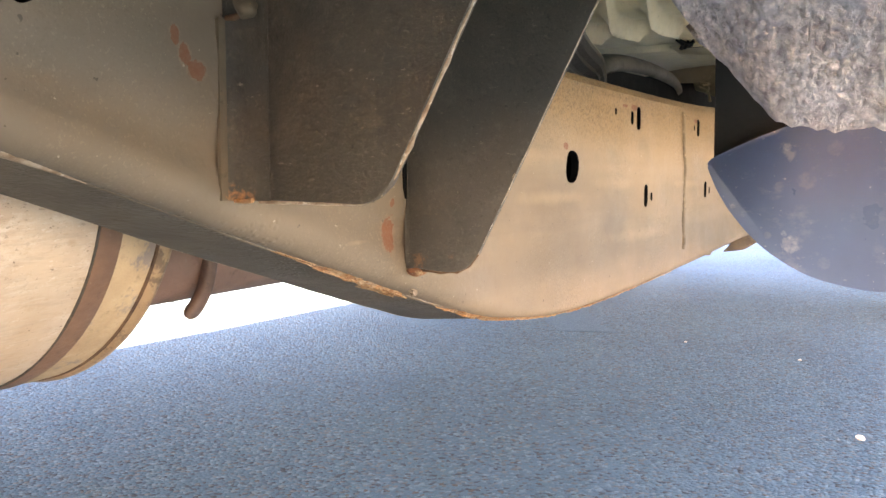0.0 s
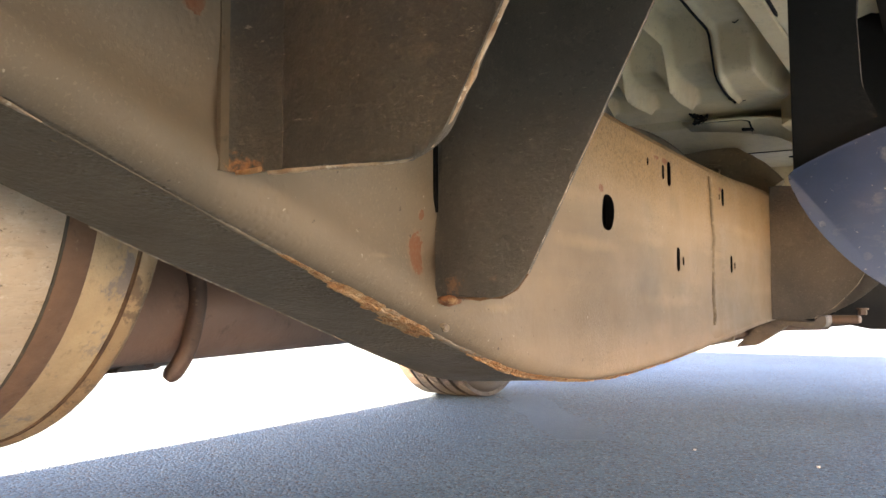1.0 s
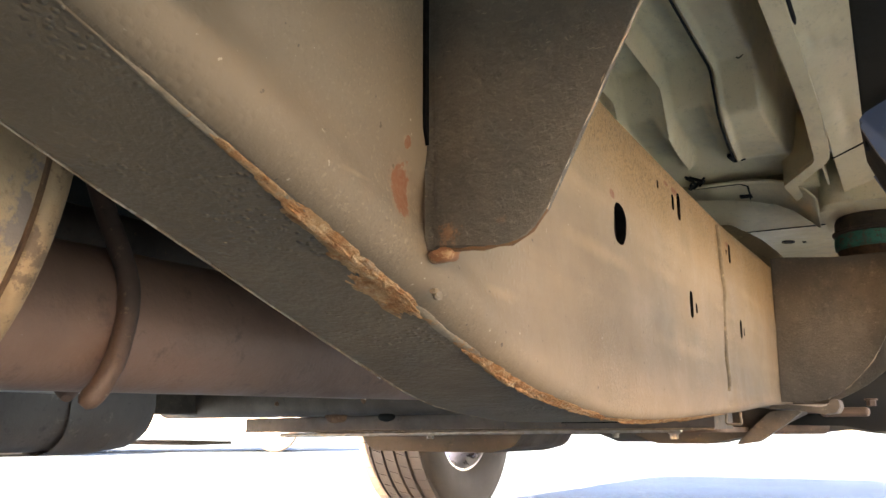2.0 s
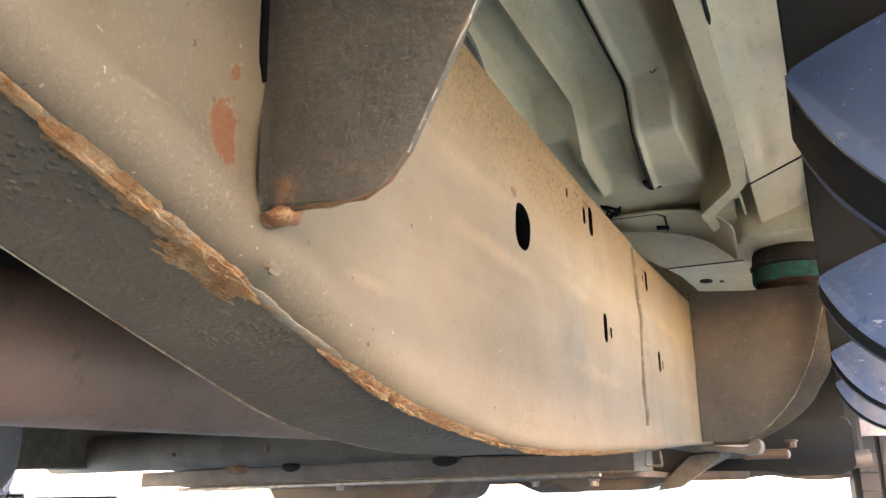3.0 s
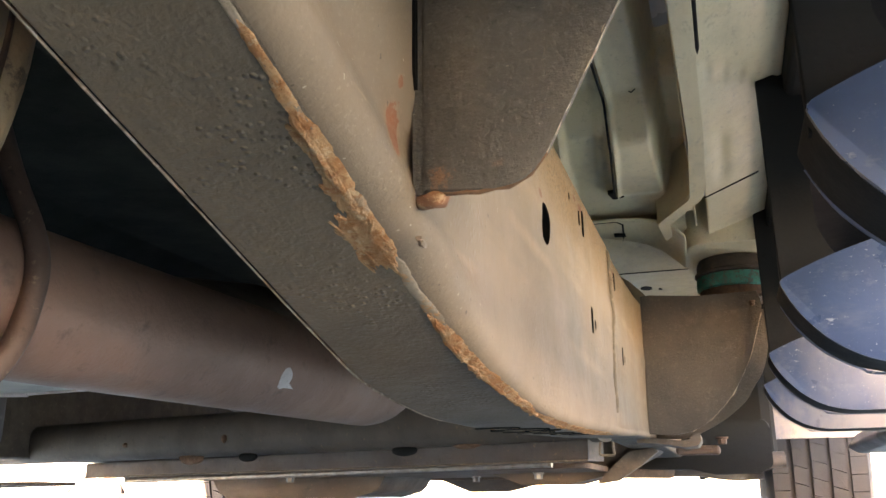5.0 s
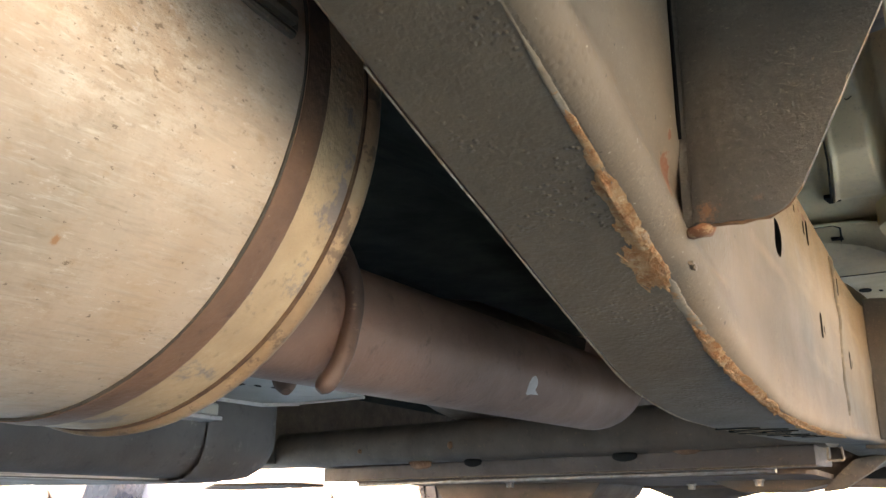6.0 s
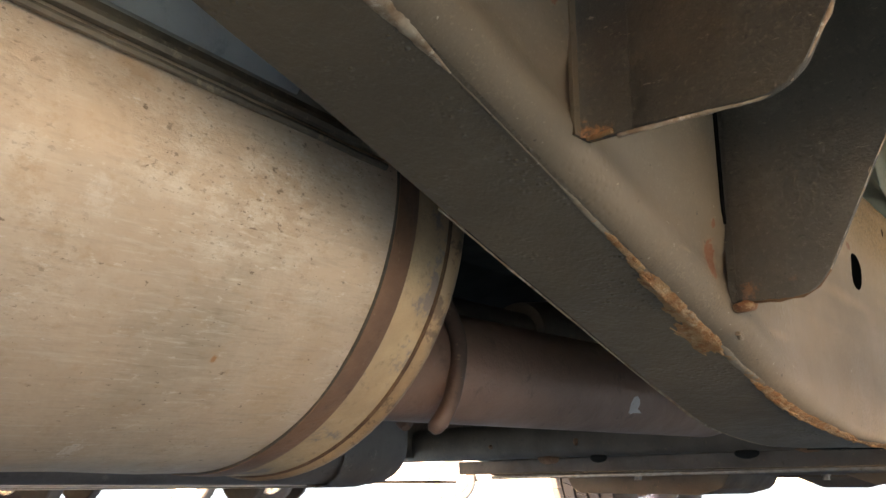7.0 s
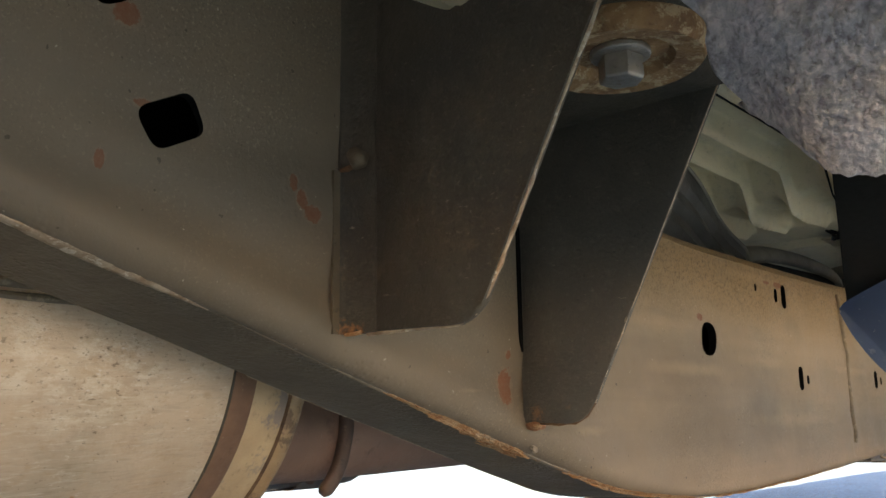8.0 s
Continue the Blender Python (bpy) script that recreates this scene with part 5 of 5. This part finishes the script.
# cross members
ca, cb = Vector((-0.315, 1.245, 0.350)), Vector((-1.52, 1.528, 0.352))
d = (cb - ca).normalized()
h = d.cross(Vector((0, 0, 1))).normalized()
sec = rounded([(-0.036, -0.034), (0.036, -0.034), (0.036, 0.034), (-0.036, 0.034)], [0.03] * 4, 6)
bm = loft(bmesh.new(), [[p + h * a + Vector((0, 0, b)) for a, b in sec] for p in (ca, ca + (cb - ca) * 0.33, ca + (cb - ca) * 0.66, cb)])
cross = part("crossmember", bm, M_arm, truck, "dark steel crossmember with rust spots", True)
low_a, low_b = ca + Vector((-0.012, 0.004, -0.041)), cb + Vector((0.22, 0.014, -0.0455))
lip = rounded([(-0.026, -0.0155), (0.026, -0.0155), (0.026, 0.010), (-0.026, 0.010)], [0.003] * 4, 3)
bm = loft(bmesh.new(), [[p + h * a + Vector((0, 0, b)) for a, b in lip] for p in (low_a, low_b)])
part("lower_flange", bm, M_lip, cross, "grey brown lower flange")
part("edge", tube(bmesh.new(), [low_a - h * 0.0265 + Vector((0, 0, -0.0155)), low_b - h * 0.0265 + Vector((0, 0, -0.0155))], 0.0013, 6), M_dusty, cross, "lower edge line painted bright", True)
for f, z, w, t, m in ((0.286, 0.3145, 0.021, 0.008, M_black), (0.576, 0.3145, 0.019, 0.008, M_black), (0.188, 0.319, 0.022, 0.006, M_dusty_rust), (0.699, 0.3145, 0.026, 0.009, M_dusty_rust), (0.608, 0.342, 0.005, 0.006, M_dusty_rust), (0.835, 0.340, 0.004, 0.004, M_dusty_rust)):
    p = ca + d * f - h * (0.0155 if z < 0.33 else 0.0355)
    bm = bmesh.new()
    bmesh.ops.create_icosphere(bm, subdivisions=3, radius=1.0)
    for v in bm.verts:
        ragged_by = 1 + (0.35 * noise.noise(v.co * 2.2 + Vector((f * 40, 0, 0))) if m is M_dusty_rust else 0)
        v.co = Vector((p.x, p.y, z)) + d * v.co.x * w * ragged_by + h * v.co.y * 0.006 + Vector((0, 0, v.co.z * t * ragged_by))
    part("hole" if m is M_black else "rust_spot", bm, m, cross, "dark hole" if m is M_black else "orange rust spot", True)
bm = plate(bmesh.new(), rounded([(-1.28, 1.58), (-0.36, 1.38), (-0.37, 1.95), (-1.25, 2.05)], [0.03] * 4), "xy", (0.289, 0.297), 0.003)
skid = part("skid_plate", bm, M_brown, truck, "rusty brown skid plate")
for x, y in ((-0.908, 1.56), (-0.473, 1.60), (-0.65, 1.85), (-1.15, 1.8)):
    bolt(skid, (x, y, 0.289), 0.007)
bm = plate(bmesh.new(), rounded([(-1.18, 0.31), (-1.14, 0.252), (-0.86, 0.250), (-0.81, 0.262), (-0.78, 0.31)], (0.01, 0.02, 0.02, 0.02, 0.01), 4), "xz", (1.72, 2.00), 0.006)
part("oil_pan", bm, M_arm, truck, "dark brown pan below the gearbox", True, 30)
bm = plate(bmesh.new(), rounded([(-1.20, 1.10), (-1.02, 1.07), (-1.06, 1.20), (-1.42, 1.40), (-1.46, 1.34)], [0.012] * 5, 3), "xy", (0.2725, 0.2765))
part("bracket", bm, M_strap, truck, "grey flat bracket ahead of the tank")
bm = tube(bmesh.new(), [(-1.22, 1.52, 0.284), (-0.40, 1.34, 0.293)], 0.004, 8)
part("edge_strip", bm, M_steel, skid, "bright worn edge", True)
bm = tube(bmesh.new(), arc_path([(-0.3165, 1.215, 0.3145), (-0.318, 1.215, 0.2990), (-0.300, 1.215, 0.2985), (-0.3015, 1.215, 0.3145)], 0.003, 3), 0.0015, 8)
part("clip", bm, M_dusty, cross, "pale wire clip", True)

# front suspension: lower arms, axle housing, bar
for s, x0, wx in ((1, -0.33, 0.0), (-1, -1.38, -1.68)):
    path = arc_path([(x0 + s * 0.02, 2.12, 0.345), (x0 + s * 0.05, 2.30, 0.318), (x0 + s * 0.16, 2.55, 0.30), (wx - s * 0.06, 2.9, 0.31)], 0.15)
    bm = tube(bmesh.new(), path, 0.021, 20)
    part("lower_arm", bm, M_under, truck, "brown rusty lower suspension arm", True)
    bm = tube(bmesh.new(), [(x0 + s * 0.02, 2.93, 0.62), (x0 + s * 0.07, 2.93, 0.50), (x0 + s * 0.12, 2.93, 0.30)], [0.06, 0.06, 0.05], 20)
    part("spring_strut", bm, M_black, truck, "black suspension strut", True)
bm = tube(bmesh.new(), [(-1.45, 2.75, 0.33), (-1.05, 2.75, 0.36), (-0.92, 2.75, 0.36), (-0.80, 2.75, 0.36), (-0.62, 2.75, 0.36), (-0.25, 2.75, 0.33)], [0.035, 0.05, 0.10, 0.10, 0.06, 0.035], 24)
part("axle_housing", bm, M_arm, truck, "dark front axle housing", True)
bm = tube(bmesh.new(), arc_path([(-0.30, 2.2, 0.30), (-0.40, 2.05, 0.30), (-1.30, 2.05, 0.30), (-1.40, 2.2, 0.30)], 0.06), 0.016, 14)
part("stabiliser_bar", bm, M_brown, truck, "brown stabiliser bar", True)
bm = plate(bmesh.new(), rounded([(-0.60, 0.35), (-0.565, 0.288), (-0.516, 0.270), (-0.43, 0.270), (-0.36, 0.2855), (-0.33, 0.299), (-0.29, 0.319), (-0.27, 0.335), (-0.27, 0.35)], (0, 0.01, 0.02, 0.04, 0.04, 0.03, 0.01, 0, 0), 5), "xz", (1.66, 1.80), 0.003)
foot = part("gearbox_support", bm, M_arm, truck, "dark brown gearbox support under the rail", True, 30)
bm = plate(bmesh.new(), rounded([(-0.289, 0.3270), (-0.329, 0.3200), (-0.352, 0.3000), (-0.384, 0.2690), (-0.347, 0.2740), (-0.305, 0.3010), (-0.280, 0.3200)], (0, 0.02, 0.04, 0.002, 0.002, 0.04, 0), 5), "xz", (1.635, 1.658), 0.002)
part("strap", bm, M_strap, foot, "pale dusty curved strap", True, 30)
bm = plate(bmesh.new(), rounded([(-0.285, 0.3185), (-0.260, 0.3175), (-0.222, 0.3115), (-0.207, 0.3125), (-0.2025, 0.3200), (-0.2035, 0.3295), (-0.2125, 0.3300), (-0.2150, 0.3220), (-0.225, 0.3200), (-0.285, 0.3265)], (0, 0.01, 0.01, 0.006, 0.006, 0.003, 0.003, 0.004, 0.01, 0), 5), "xz", (1.335, 1.405), 0.0012)
part("hook", bm, M_strap, foot, "pale curled flange end", True, 30)
bm = plate(bmesh.new(), rounded([(-0.42, 0.304), (-0.25, 0.301), (-0.20, 0.290), (-0.11, 0.291), (-0.085, 0.305), (-0.085, 0.40), (-0.42, 0.40)], (0.005, 0.02, 0.02, 0.01, 0.01, 0.02, 0.02), 4), "xz", (2.08, 2.16), 0.006)
part("suspension_beam", bm, M_black, truck, "dark rusty suspension beam", True, 30)
bolt(truck, (-0.178, 1.60, 0.338), 0.007, M_brown)
bm = box(bmesh.new(), (-0.25, 1.60, 0.312), (-0.182, 1.64, 0.326), 0.005)
part("clamp_arm", bm, M_brown, truck, "brown clamp arm")
bm = tube(bmesh.new(), [(-0.42, 2.28, 0.318), (-0.30, 2.29, 0.312), (-0.20, 2.30, 0.318), (-0.05, 2.32, 0.325)], [0.020, 0.024, 0.020, 0.018], 18)
part("tie_rod", bm, M_arm, truck, "brown rusty tie rod", True)
bm = box(bmesh.new(), (-0.27, 2.35, 0.30), (-0.06, 2.44, 0.62), 0.03)
part("inner_liner", bm, M_black, truck, "black front wheel liner")
bm = plate(bmesh.new(), rounded([(-0.10, 0.375), (0.165, 0.375), (0.165, 0.46), (-0.10, 0.50)], [0.012] * 4), "xz", (2.40, 2.41), 0.002)
part("mud_flap", bm, M_plate, truck, "grey mud flap ahead of the tyre")

# ---- the truck: wheels ----


def wheel(x, y, steer=0.0, outboard=1):
    hub = new("wheel")
    hub.parent = truck
    tagged(hub, "road wheel with block tread tyre and alloy rim")
    r = 0.385
    prof = [(-0.095, 0.225), (-0.118, 0.245), (-0.130, 0.300), (-0.126, 0.345), (-0.112, 0.368), (-0.095, 0.375), (0.095, 0.375), (0.112, 0.368), (0.126, 0.345), (0.130, 0.300), (0.118, 0.245), (0.095, 0.225)]
    rings = [[(u, q * math.cos(t), q * math.sin(t)) for u, q in prof] for t in (2 * math.pi * k / 72 for k in range(72))]
    bm = loft(bmesh.new(), rings + [rings[0]], True, False)
    bmesh.ops.remove_doubles(bm, verts=bm.verts, dist=1e-6)
    tyre = part("tyre", bm, M_tyre, hub, "dusty black tyre", True)
    bm = bmesh.new()
    rows = ((-0.112, -0.073, 0.0), (-0.062, -0.028, 0.5), (-0.018, 0.018, 0.25), (0.028, 0.062, 0.75), (0.073, 0.112, 0.1))
    n = 54
    for u0, u1, off in rows:
        for k in range(n):
            a0, a1 = 2 * math.pi * (k + off) / n, 2 * math.pi * (k + off + 0.955) / n
            skew = 0.03 if off not in (0.0, 0.1) else 0.0
            top = [(u0, a0), (u1, a0 + skew), (u1, a1 + skew), (u0, a1)]
            drop = 0.010 if abs(u0) > 0.1 or abs(u1) > 0.1 else 0.0
            vs = [bm.verts.new((u, q * math.cos(a), q * math.sin(a))) for q in (0.366, r - drop * 0.3) for u, a in top]
            bm.faces.new(vs[4:])
            for i in range(4):
                bm.faces.new((vs[i], vs[(i + 1) % 4], vs[4 + (i + 1) % 4], vs[4 + i]))
    part("tread", bm, M_tyre, tyre, "worn block tread")
    prof = [(-0.10, 0.232), (-0.10, 0.222), (-0.085, 0.205), (0.06, 0.195), (0.085, 0.21), (0.10, 0.222), (0.10, 0.232)]
    rings = [[(u, q * math.cos(t), q * math.sin(t)) for u, q in prof] for t in (2 * math.pi * k / 48 for k in range(48))]
    bm = loft(bmesh.new(), rings + [rings[0]], False, False)
    for k in range(6):
        a = math.pi / 3 * k
        c, s = math.cos(a), math.sin(a)
        spoke = [(-0.032, 0.04), (0.032, 0.04), (0.022, 0.205), (-0.022, 0.205)]
        vs = [bm.verts.new((outboard * (0.055 + dx), p * c - q * s, p * s + q * c)) for dx in (0, 0.022) for p, q in ((b, w) for w, b in spoke)]
        for f in ((0, 1, 2, 3), (4, 5, 6, 7), (0, 1, 5, 4), (1, 2, 6, 5), (2, 3, 7, 6), (3, 0, 4, 7)):
            bm.faces.new([vs[i] for i in f])
    bmesh.ops.create_cone(bm, cap_ends=True, segments=28, radius1=0.065, radius2=0.06, depth=0.05, matrix=Matrix.Translation((outboard * 0.06, 0, 0)) @ Matrix.Rotation(math.pi / 2, 4, "Y"))
    part("rim", bm, M_rim, hub, "bright alloy rim", True)
    bm = bmesh.new()
    bmesh.ops.create_cone(bm, cap_ends=True, segments=36, radius1=0.16, radius2=0.16, depth=0.03, matrix=Matrix.Translation((-outboard * 0.02, 0, 0)) @ Matrix.Rotation(math.pi / 2, 4, "Y"))
    part("brake_disc", bm, M_brown, hub, "rusty brake disc", True)
    hub.location = (x, y, r)
    hub.rotation_euler = (0, 0, radians(steer))


wheel(0.045, 2.955)
wheel(-1.645, 2.955, 0, -1)
wheel(0.03, -0.70)
wheel(-1.70, -0.70, 0, -1)
bm = tube(bmesh.new(), [(-1.6, -0.70, 0.385), (-1.1, -0.70, 0.385), (-0.95, -0.70, 0.385), (-0.75, -0.70, 0.385), (-0.6, -0.70, 0.385), (0.0, -0.70, 0.385)], [0.045, 0.05, 0.14, 0.14, 0.05, 0.045], 24)
part("rear_axle", bm, M_arm, truck, "dark rear axle", True)

# felt wheel arch liner: its front wall, with a fuzzy lower edge
def liner_edge(x):
    return 0.4130 + 0.024 * (1 - smooth(-0.066, -0.032, x)) ** 1.5 - 0.012 * smooth(0.0, 0.15, x)


rings = []
for k in range(120):
    ring = []
    for j in range(110):
        x = -0.0655 + 0.29 * (j / 109) ** 1.3
        up = 0.30 * (k / 119) ** 1.8
        z = liner_edge(x) + up
        y = 0.240 - 0.034 * (1 - math.exp(-up / 0.035)) + 0.15 * up
        lump = 0.0014 * noise.noise((x * 240, z * 150, 1.0)) + 0.0009 * noise.noise((x * 450, z * 300, 5.0)) + 0.003 * noise.noise((x * 22, z * 22, 2.0))
        edge = 0.0022 * noise.noise((x * 260, 3.0, 0)) * (1 - smooth(0.0, 0.01, up))
        side_edge = 0.004 * noise.noise((z * 90, 7.0, 0)) * (1 - j / 109) ** 30
        ring.append((x + side_edge - 0.22 * min(up, 0.10) * (1 - j / 109) ** 6, y + lump, z + edge))
    rings.append(ring)
bm = loft(bmesh.new(), rings, False, False)
liner = part("wheel_liner", bm, M_felt, truck, "rough grey felt wheel arch liner", True, 180)
solid = liner.modifiers.new("thickness", "SOLIDIFY")
solid.thickness, solid.offset = 0.010, 1.0

# ---- the truck: body above ----
bm = bmesh.new()
OUTLINE = [(-2.05, 0.62), (-1.30, 0.62)]
OUTLINE += [(-0.70 - 0.50 * math.cos(a), 0.50 + 0.50 * math.sin(a)) for a in (math.pi * (0.1 + 0.8 * k / 10) for k in range(11))]
OUTLINE += [(-0.12, 0.68), (0.28, 0.67), (2.30, 0.67)]
OUTLINE += [(2.955 - 0.50 * math.cos(a), 0.52 + 0.46 * math.sin(a)) for a in (math.pi * (0.12 + 0.8 * k / 10) for k in range(11))]
OUTLINE += [(3.62, 0.50), (3.85, 0.50), (3.86, 0.98), (3.70, 1.08), (2.75, 1.16), (2.10, 1.92), (1.0, 1.96), (0.62, 1.88), (0.50, 1.20), (-2.05, 1.20)]
plate(bm, OUTLINE, "yz", (-1.76, 0.10), 0.012)
shell = part("body_shell", bm, M_body, truck, "silver pickup body", False)
for s, x in ((1, 0.101), (-1, -1.761)):
    for pts in ([(0.72, 1.25), (1.48, 1.25), (1.48, 1.74), (0.84, 1.74)], [(1.58, 1.25), (2.58, 1.22), (2.12, 1.72), (1.58, 1.74)]):
        bm = plate(bmesh.new(), rounded(pts, [0.04] * 4), "yz", (x - s * 0.004, x + s * 0.004))
        part("side_window", bm, M_glass, shell, "dark side window")
# unseen bed sides, hung low to keep light off the rail and brackets
for x0, x1 in ((0.058, 0.098), (-1.758, -1.718)):
    bm = plate(bmesh.new(), rounded([(-0.30, 0.445), (0.43, 0.445), (0.43, 0.70), (-0.20, 0.70)], (0.03, 0.02, 0, 0)), "yz", (x0, x1), 0.004)
    part("bed_side_block", bm, M_body, shell, "unseen silver bed side added to block light")
# sills below the doors
# rocker added below the doors to keep side light off the sill panel
bm = box(bmesh.new(), (0.040, 0.47, 0.500), (0.090, 2.27, 0.566), 0.012, 3)
part("rocker_block", bm, M_black, truck, "black rocker panel added to block side light", True)
for x0, x1 in ((-0.10, 0.095), (-1.755, -1.56)):
    bm = box(bmesh.new(), (x0, 0.46, 0.566), (x1, 2.28, 0.675), 0.006)
    part("door_sill", bm, M_black if x0 > -1 else M_shield, truck, "dark door sill" if x0 > -1 else "grey door sill")
bm = tube(bmesh.new(), [(-1.715, 0.30, 0.533), (-1.715, 2.22, 0.545)], 0.006, 8)
part("sill_lip", bm, M_white, truck, "bright lower lip of the opposite sill", True)
for y in (1.52, 1.60, 1.66):
    bm = plate(bmesh.new(), rounded([(y, 0.572), (y + 0.035, 0.572), (y + 0.035, 0.582), (y, 0.582)], [0.004] * 4), "yz", (-1.70, -1.6975))
    part("slot", bm, M_black, truck, "dark slot in the opposite sill")
bm = box(bmesh.new(), (-1.74, 0.30, 0.537), (-1.70, 2.22, 0.66), 0.004)
part("door_sill", bm, M_shield, truck, "grey pinch flange of the far sill")
bm = box(bmesh.new(), (-1.74, -2.16, 0.50), (0.10, -2.05, 0.72), 0.03)
part("rear_bumper", bm, M_body, truck, "silver rear bumper", True)

# ---- parked cars across the car park ----


def car(mat, label):
    c = thing("parked_car", label, "car", group="parked cars")
    outline = [(-2.1, 0.30), (-1.75, 0.28)]
    outline += [(-1.35 - 0.36 * math.cos(a), 0.30 + 0.36 * math.sin(a)) for a in (math.pi * k / 8 for k in range(9))]
    outline += [(1.35 - 0.36 * math.cos(a), 0.30 + 0.36 * math.sin(a)) for a in (math.pi * k / 8 for k in range(9))]
    outline += [(2.1, 0.30), (2.18, 0.62), (1.95, 0.80), (1.0, 0.92), (0.35, 1.42), (-1.0, 1.45), (-1.8, 0.98), (-2.15, 0.90)]
    part("body", plate(bmesh.new(), outline, "yz", (-0.88, 0.88), 0.03), mat, c, "", True, 30)
    for s in (1, -1):
        pts = [(0.85, 0.95), (0.30, 1.36), (-0.95, 1.38), (-1.5, 1.0)]
        part("side_window", plate(bmesh.new(), pts, "yz", (s * 0.876, s * 0.886)), M_glass, c)
        part("headlight", box(bmesh.new(), (s * 0.62 - 0.16, 2.05, 0.62), (s * 0.62 + 0.16, 2.17, 0.74), 0.02), M_rim, c, "clear headlight")
        for y in (1.35, -1.35):
            bm = tube(bmesh.new(), [(s * 0.66, y, 0.32), (s * 0.68, y, 0.32), (s * 0.86, y, 0.32), (s * 0.88, y, 0.32)], [0.30, 0.32, 0.32, 0.30], 32)
            w = part("wheel", bm, M_tyre, c, "black tyre", True)
            part("rim", tube(bmesh.new(), [(s * 0.87, y, 0.32), (s * 0.895, y, 0.32)], [0.21, 0.19], 24), M_rim, w, "bright rim", True)
    return c


first = car(M_blue_car, "blue car parked on sunlit asphalt")
second = car(M_silver_car, "silver car parked on sunlit asphalt")
third = car(M_grey_car, "grey car parked on sunlit asphalt")
for ob, x, y, turn in ((first, -12.3, 4.5, -76), (third, -11.6, 7.1, -64), (second, -10.0, 10.2, -50)):
    ob.matrix_basis = pose(x, y, 0, 0, 0, turn)
copy_thing(second, pose(-13.4, 1.4, 0, 0, 0, -84))
copy_thing(third, pose(4.6, 13.5, 0, 0, 0, 5))
